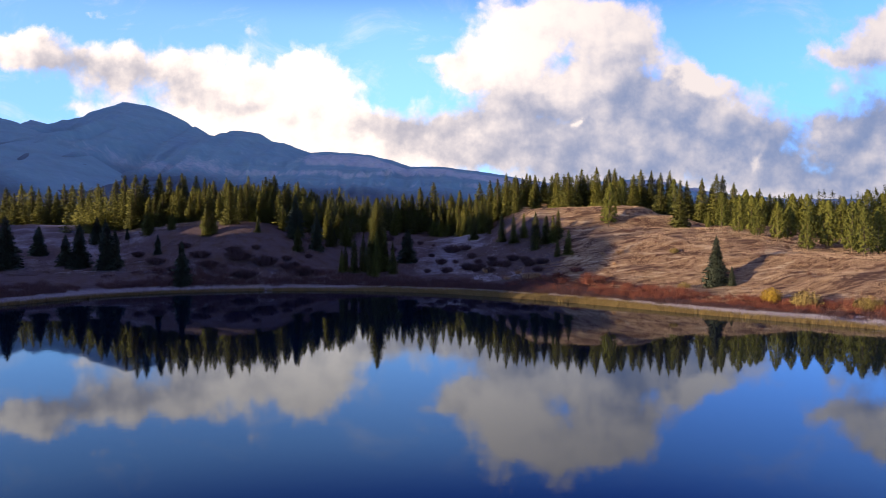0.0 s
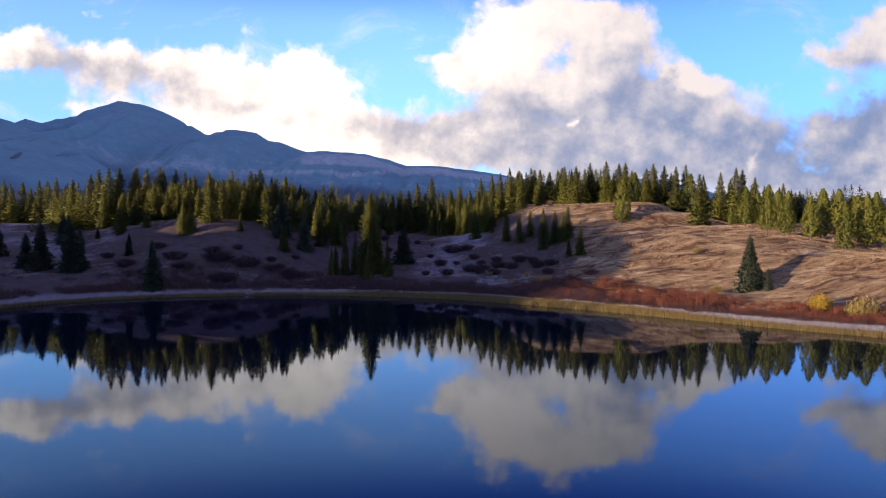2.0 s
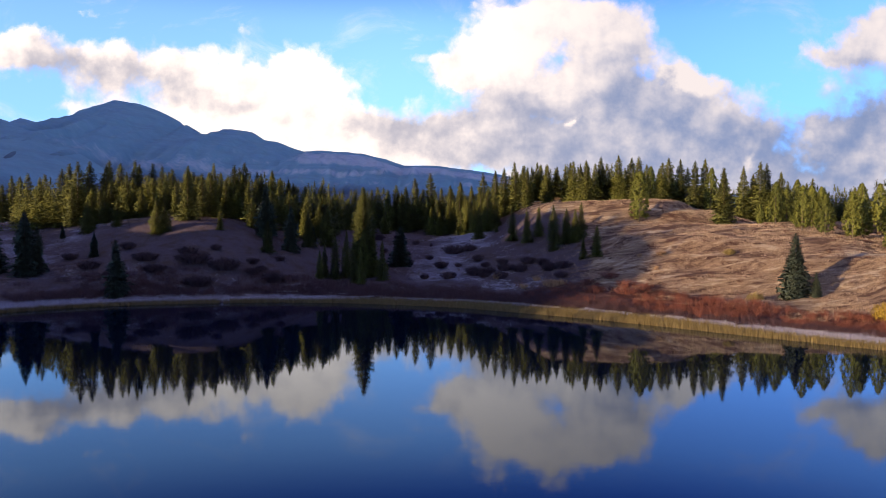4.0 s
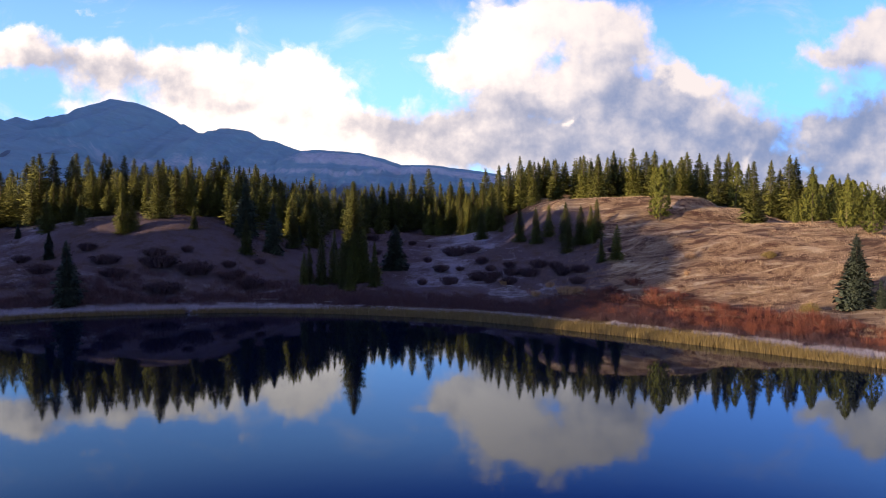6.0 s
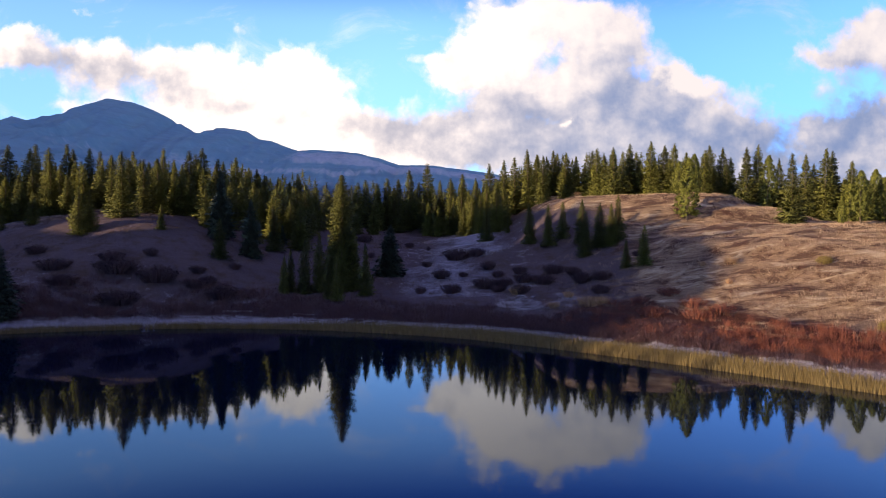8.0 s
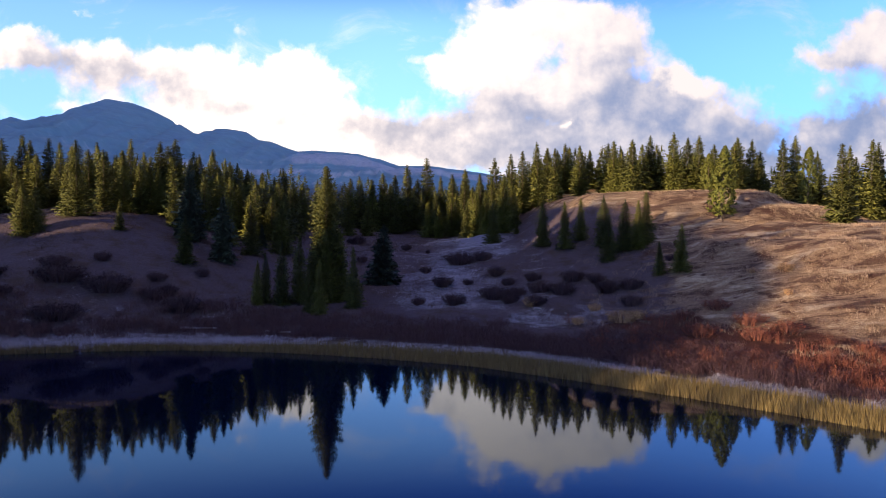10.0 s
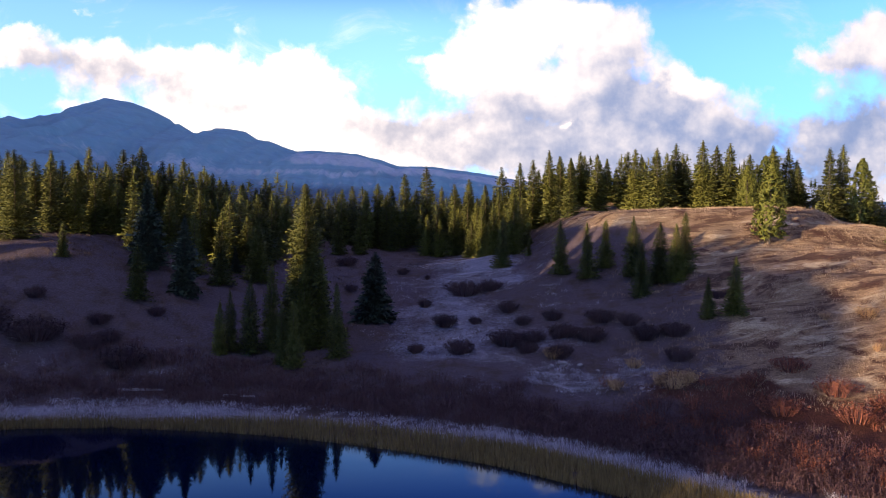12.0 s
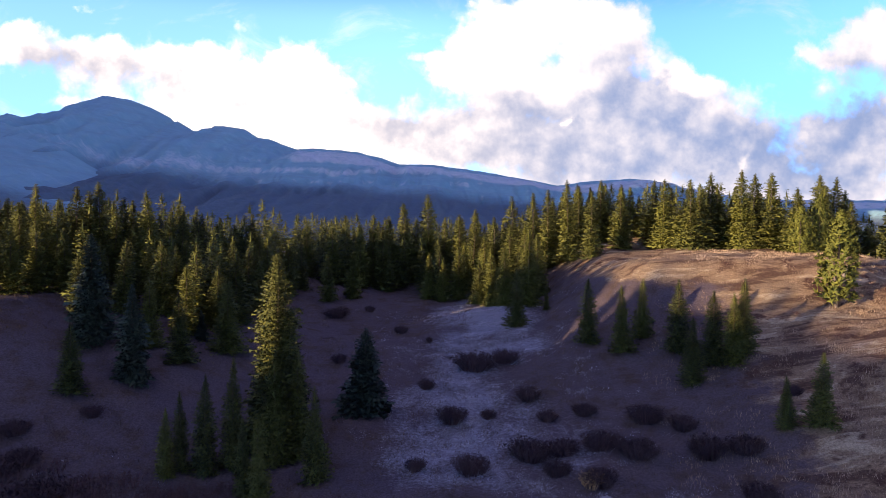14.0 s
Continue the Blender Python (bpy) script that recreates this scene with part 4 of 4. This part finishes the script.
for x, y, w in [(22.0, 136.5, 2.9), (25.7, 137.9, 3.5), (21.8, 131.4, 4.0), (27.3, 134.2, 3.9), (25.8, 129.3, 4.0), (29.0, 130.7, 3.8)]:
    set_bush(RUST_BUSH, x, y, w, 0.5 + 0.2 * w)
set_bush(GOLD_BUSH, 48.5, 105.3, 4.2, 2.3)
set_bush(OLIVE_BUSH, 50.6, 99.4, 4.8, 3.0)
set_bush(OLIVE_BUSH, 55.0, 92.0, 4.4, 2.0)
set_bush(OLIVE_BUSH, 40.9, 121.0, 2.6, 1.3)
set_bush(OLIVE_BUSH, 45.4, 140.4, 2.1, 1.1)

# ---------------------------------------------------------------- thickets, grass and reeds
WILD = np.random.default_rng(5)


def thicket(name, spots, shapes, mat, label):
    vs, fs, ns, base = [], [], [], 0
    spots = np.array(spots)
    for (x, y, w, h), z in zip(spots, ground(spots[:, 0], spots[:, 1]) - 0.05):
        v, f = shapes[BUSHES.randrange(len(shapes))]
        a = BUSHES.uniform(0, 6.28)
        ca, sa = math.cos(a) * w / 2, math.sin(a) * w / 2
        vs.append(np.stack([v[:, 0] * ca - v[:, 1] * sa + x, v[:, 0] * sa + v[:, 1] * ca + y, v[:, 2] * h + z], -1))
        fs.append(np.asarray(f) + base)
        ns.append(outward(vs[-1], np.array((x, y, 0)), 0.7, 0.5))
        base += len(v)
    tagged(new(name, raw_mesh(name, np.concatenate(vs), np.concatenate(fs), mat, np.concatenate(ns))), label, "thicket", kind="stuff")


def near_shore(count, xs, ds, rng):
    """Places at distances ds from the water, for x in the span xs, on the far shore."""
    seen = RING[(RING[:, 0] > xs[0]) & (RING[:, 0] < xs[1]) & (RING[:, 1] > 45)]
    out = []
    while len(out) < count:
        more = 2 * count
        c = seen[rng.integers(0, len(seen), more)] + rng.normal(0, 2.5, (more, 2))
        a = rng.uniform(0, 6.283, more)
        k = rng.uniform(0, ds[1] * 1.2, more)
        c = c + np.stack([np.cos(a), np.sin(a)], -1) * k[:, None]
        d = shore_distance(c[:, 0], c[:, 1])
        c = c[(d > ds[0]) & (d < ds[1]) & (c[:, 0] > xs[0]) & (c[:, 0] < xs[1])]
        out.extend(c.tolist())
    return np.array(out[:count])


LOW = [bush_shape(random.Random(900 + i), 52, 1.0, 3, 0.11) for i in range(5)]
dark = near_shore(1800, (-80, 24), (5.0, 14.5), WILD)
dark = dark[rough(dark[:, 0], dark[:, 1], 9, 41) > -0.13]
thicket("willow_thicket", [(x, y, WILD.uniform(1.3, 3.0), WILD.uniform(0.5, 1.3)) for x, y in dark], LOW, WILLOW, "dark brown leafless willow thicket along the shore")
red = near_shore(850, (11, 75), (7.0, 20.0), WILD)
red = red[rough(red[:, 0], red[:, 1], 8, 43) > -0.1]
thicket("rust_thicket", [(x, y, WILD.uniform(1.0, 2.4), WILD.uniform(0.6, 1.35)) for x, y in red], LOW, RUST, "rust-red low autumn shrubs above the shore")
brown = near_shore(700, (14, 75), (4.6, 12.0), WILD)
thicket("willow_thicket", [(x, y, WILD.uniform(1.0, 2.2), WILD.uniform(0.4, 0.9)) for x, y in brown], LOW, WILLOW, "purple-brown bare shrubs behind the frosted shore")

heath = np.stack([WILD.uniform(28, 92, 1500), WILD.uniform(96, 172, 1500)], -1)
heath = heath[(shore_distance(heath[:, 0], heath[:, 1]) > 16) & (rough(heath[:, 0], heath[:, 1] * 1.8, 11, 47) > 0.03)]
thicket("heath_shrubs", [(x, y, WILD.uniform(0.6, 1.6), WILD.uniform(0.25, 0.6)) for x, y in heath], LOW, HEATH, "low brown heath shrubs scattered over the hillside")


def blades(name, xy, height, width, bend, mat, label, category="grass", sink=0.03, up=1.6):
    """Single blades, each a tall thin triangle that leans its own way."""
    n = len(xy)
    z = ground(xy[:, 0], xy[:, 1]) - sink
    a, b = WILD.uniform(0, 6.283, n), WILD.uniform(0, 6.283, n)
    h, w, k = WILD.uniform(*height, n), WILD.uniform(*width, n), WILD.uniform(0, bend, n)
    root = np.stack([xy[:, 0], xy[:, 1], z], -1)
    side = np.stack([np.cos(a) * w, np.sin(a) * w, a * 0], -1)
    tip = root + np.stack([np.cos(b) * k * h, np.sin(b) * k * h, h], -1)
    v = np.stack([root - side, root + side, tip], 1).reshape(-1, 3)
    tagged(new(name, raw_mesh(name, v, np.arange(3 * n), mat, outward(v, v - np.array(SUN_FROM), up, 0.45))), label, category, kind="stuff")


def clumped(xy, per, spread):
    return (xy[:, None, :] + WILD.normal(0, spread, (len(xy), per, 2))).reshape(-1, 2)


def belt_width(x):
    """How far the sedge reaches inland from the water's edge."""
    return 0.9 + 1.5 * ease(x, -24, -8) - 1.3 * ease(x, 24, 34)


reeds = near_shore(120000, (-82, 72), (-0.6, 2.4), WILD)
reeds = reeds[(rough(reeds[:, 0], reeds[:, 1], 3, 51) > -0.25) & (shore_distance(reeds[:, 0], reeds[:, 1]) < belt_width(reeds[:, 0]))]
blades("sedge_belt", reeds, (0.30, 0.80), (0.010, 0.022), 0.35, SEDGE, "straw-green sedge belt standing in shallow water", sink=0.0, up=1.0)
rime = near_shore(20000, (-82, 72), (0.8, 6.6), WILD)
inland = shore_distance(rime[:, 0], rime[:, 1])
rime = rime[(inland > belt_width(rime[:, 0]) - 0.2) & (inland < 5.4 + 1.2 * ease(rime[:, 0], 30, 46)) & (rough(rime[:, 0], rime[:, 1], 4, 57) > -0.16)]
rime = clumped(rime, 9, 0.16)
blades("frosted_grass", rime, (0.06, 0.32), (0.008, 0.024), 1.2, RIME, "white frosted grass on the flat shore")
spots = np.stack([WILD.uniform(12, 100, 36000), WILD.uniform(80, 200, 36000)], -1)
d = shore_distance(spots[:, 0], spots[:, 1])
keep = (d > 14) & (spots[:, 0] - (spots[:, 1] - 150) * 0.2 > 14 + 20 * WILD.random(36000)) & (rough(spots[:, 0], spots[:, 1] * 1.7, 5, 61) > -0.03)
blades("dry_grass", clumped(spots[keep], 15, 0.28), (0.10, 0.40), (0.008, 0.020), 0.8, STRAW, "tan dry grass tufts on the sunlit hillside", up=0.8)
spots = np.stack([WILD.uniform(-85, 24, 24000), WILD.uniform(132, 215, 24000)], -1)
d = shore_distance(spots[:, 0], spots[:, 1])
keep = (d > 7) & (rough(spots[:, 0], spots[:, 1], 5, 63) > -0.05)
blades("meadow_grass", clumped(spots[keep], 7, 0.22), (0.08, 0.30), (0.012, 0.035), 0.7, BROWN_GRASS, "brown withered meadow grass in shade")
spots = np.concatenate([np.stack([WILD.normal(3.5, 5.5, 5000), WILD.uniform(146, 200, 5000)], -1), np.stack([WILD.normal(10, 3.5, 1600), WILD.normal(141.5, 2.2, 1600)], -1), np.stack([WILD.uniform(-75, -20, 2600), WILD.normal(141, 3, 2600)], -1)])
keep = rough(spots[:, 0], spots[:, 1], 4, 67) > 0.0
blades("frosted_meadow_grass", clumped(spots[keep], 14, 0.22), (0.05, 0.15), (0.010, 0.024), 1.2, RIME, "frosted grass tussocks in the hollow")


# ---------------------------------------------------------------- stones and driftwood
STONE_MAT, sn, sb = material("pale_stone", 0.9, 0.2)
stone_at = sn.add("ShaderNodeTexCoord").outputs["Object"]
stone_grain = sn.noise(stone_at, 5, 6, 0.7)
sn.put(sb.inputs["Base Color"], sn.mix(stone_grain, (0.16, 0.135, 0.13), (0.42, 0.37, 0.35)))
bump(sn, sb, stone_grain, 0.7, 0.05)
DEADWOOD, dn, db = material("weathered_wood", 0.9, 0.2)
wood_at = dn.add("ShaderNodeTexCoord").outputs["Object"]
wood_grain = dn.noise(dn.vec("MULTIPLY", wood_at, (1, 14, 14)), 1.5, 6, 0.7)
dn.put(db.inputs["Base Color"], dn.mix(wood_grain, (0.20, 0.18, 0.17), (0.62, 0.59, 0.58)))
bump(dn, db, wood_grain, 0.6, 0.03)


def stone(x, y, size, flat, seed):
    bm = bmesh.new()
    bmesh.ops.create_icosphere(bm, subdivisions=2, radius=0.5)
    for v in bm.verts:
        k = 1 + 0.5 * noise.noise(v.co * 2.3 + Vector((seed * 3.1, 0, 0)))
        v.co = Vector((v.co.x * k, v.co.y * k * 0.8, max(-0.3, v.co.z * k * flat)))
    mesh = bpy.data.meshes.new("boulder")
    bm.to_mesh(mesh)
    bm.free()
    mesh.materials.append(STONE_MAT)
    ob = new("boulder", mesh)
    ob.matrix_world = pose(x, y, float(ground(x, y)) + 0.1 * size, 0, 0, seed * 67) @ Matrix.Scale(size, 4)
    tagged(ob, "pale pinkish boulder lying in frosted grass", "rock", "meadow boulders")


def fallen_log(x, y, length, thick, turn):
    bm = bmesh.new()
    rings, sides = 9, 8
    grid = []
    for i in range(rings):
        s = i / (rings - 1)
        r = thick / 2 * (1 - 0.45 * s)
        bend = 0.12 * math.sin(s * 5)
        grid.append([bm.verts.new(((s - 0.5) * length, r * math.cos(6.283 * j / sides) + bend, r * math.sin(6.283 * j / sides))) for j in range(sides)])
    for a, b in zip(grid, grid[1:]):
        for j in range(sides):
            bm.faces.new((a[j], a[(j + 1) % sides], b[(j + 1) % sides], b[j]))
    bm.faces.new(grid[0][::-1])
    bm.faces.new(grid[-1])
    mesh = bpy.data.meshes.new("fallen_log")
    bm.to_mesh(mesh)
    bm.free()
    mesh.materials.append(DEADWOOD)
    ob = new("fallen_log", mesh)
    ob.matrix_world = pose(x, y, float(ground(x, y)) + thick * 0.3, 0, 0, turn)
    tagged(ob, "weathered pale log lying frosted behind the shore", "log", "fallen logs")


for i, (x, y, size, flat) in enumerate([(8.5, 144.7, 0.55, 0.5), (9.5, 144.8, 0.8, 0.35), (10.8, 143.9, 0.55, 0.5), (14.2, 137.6, 0.4, 0.6), (12.0, 142.6, 0.35, 0.6), (-2.0, 153.2, 0.35, 0.7)]):
    stone(x, y, size, flat, i + 1)
for x, y, length, thick, turn in [(-25.0, 140.6, 3.6, 0.3, 6), (-16.9, 139.6, 2.6, 0.25, -4)]:
    fallen_log(x, y, length, thick, turn)
retire(WILLOW_BUSH + AMBER_BUSH + RUST_BUSH + GOLD_BUSH + OLIVE_BUSH)
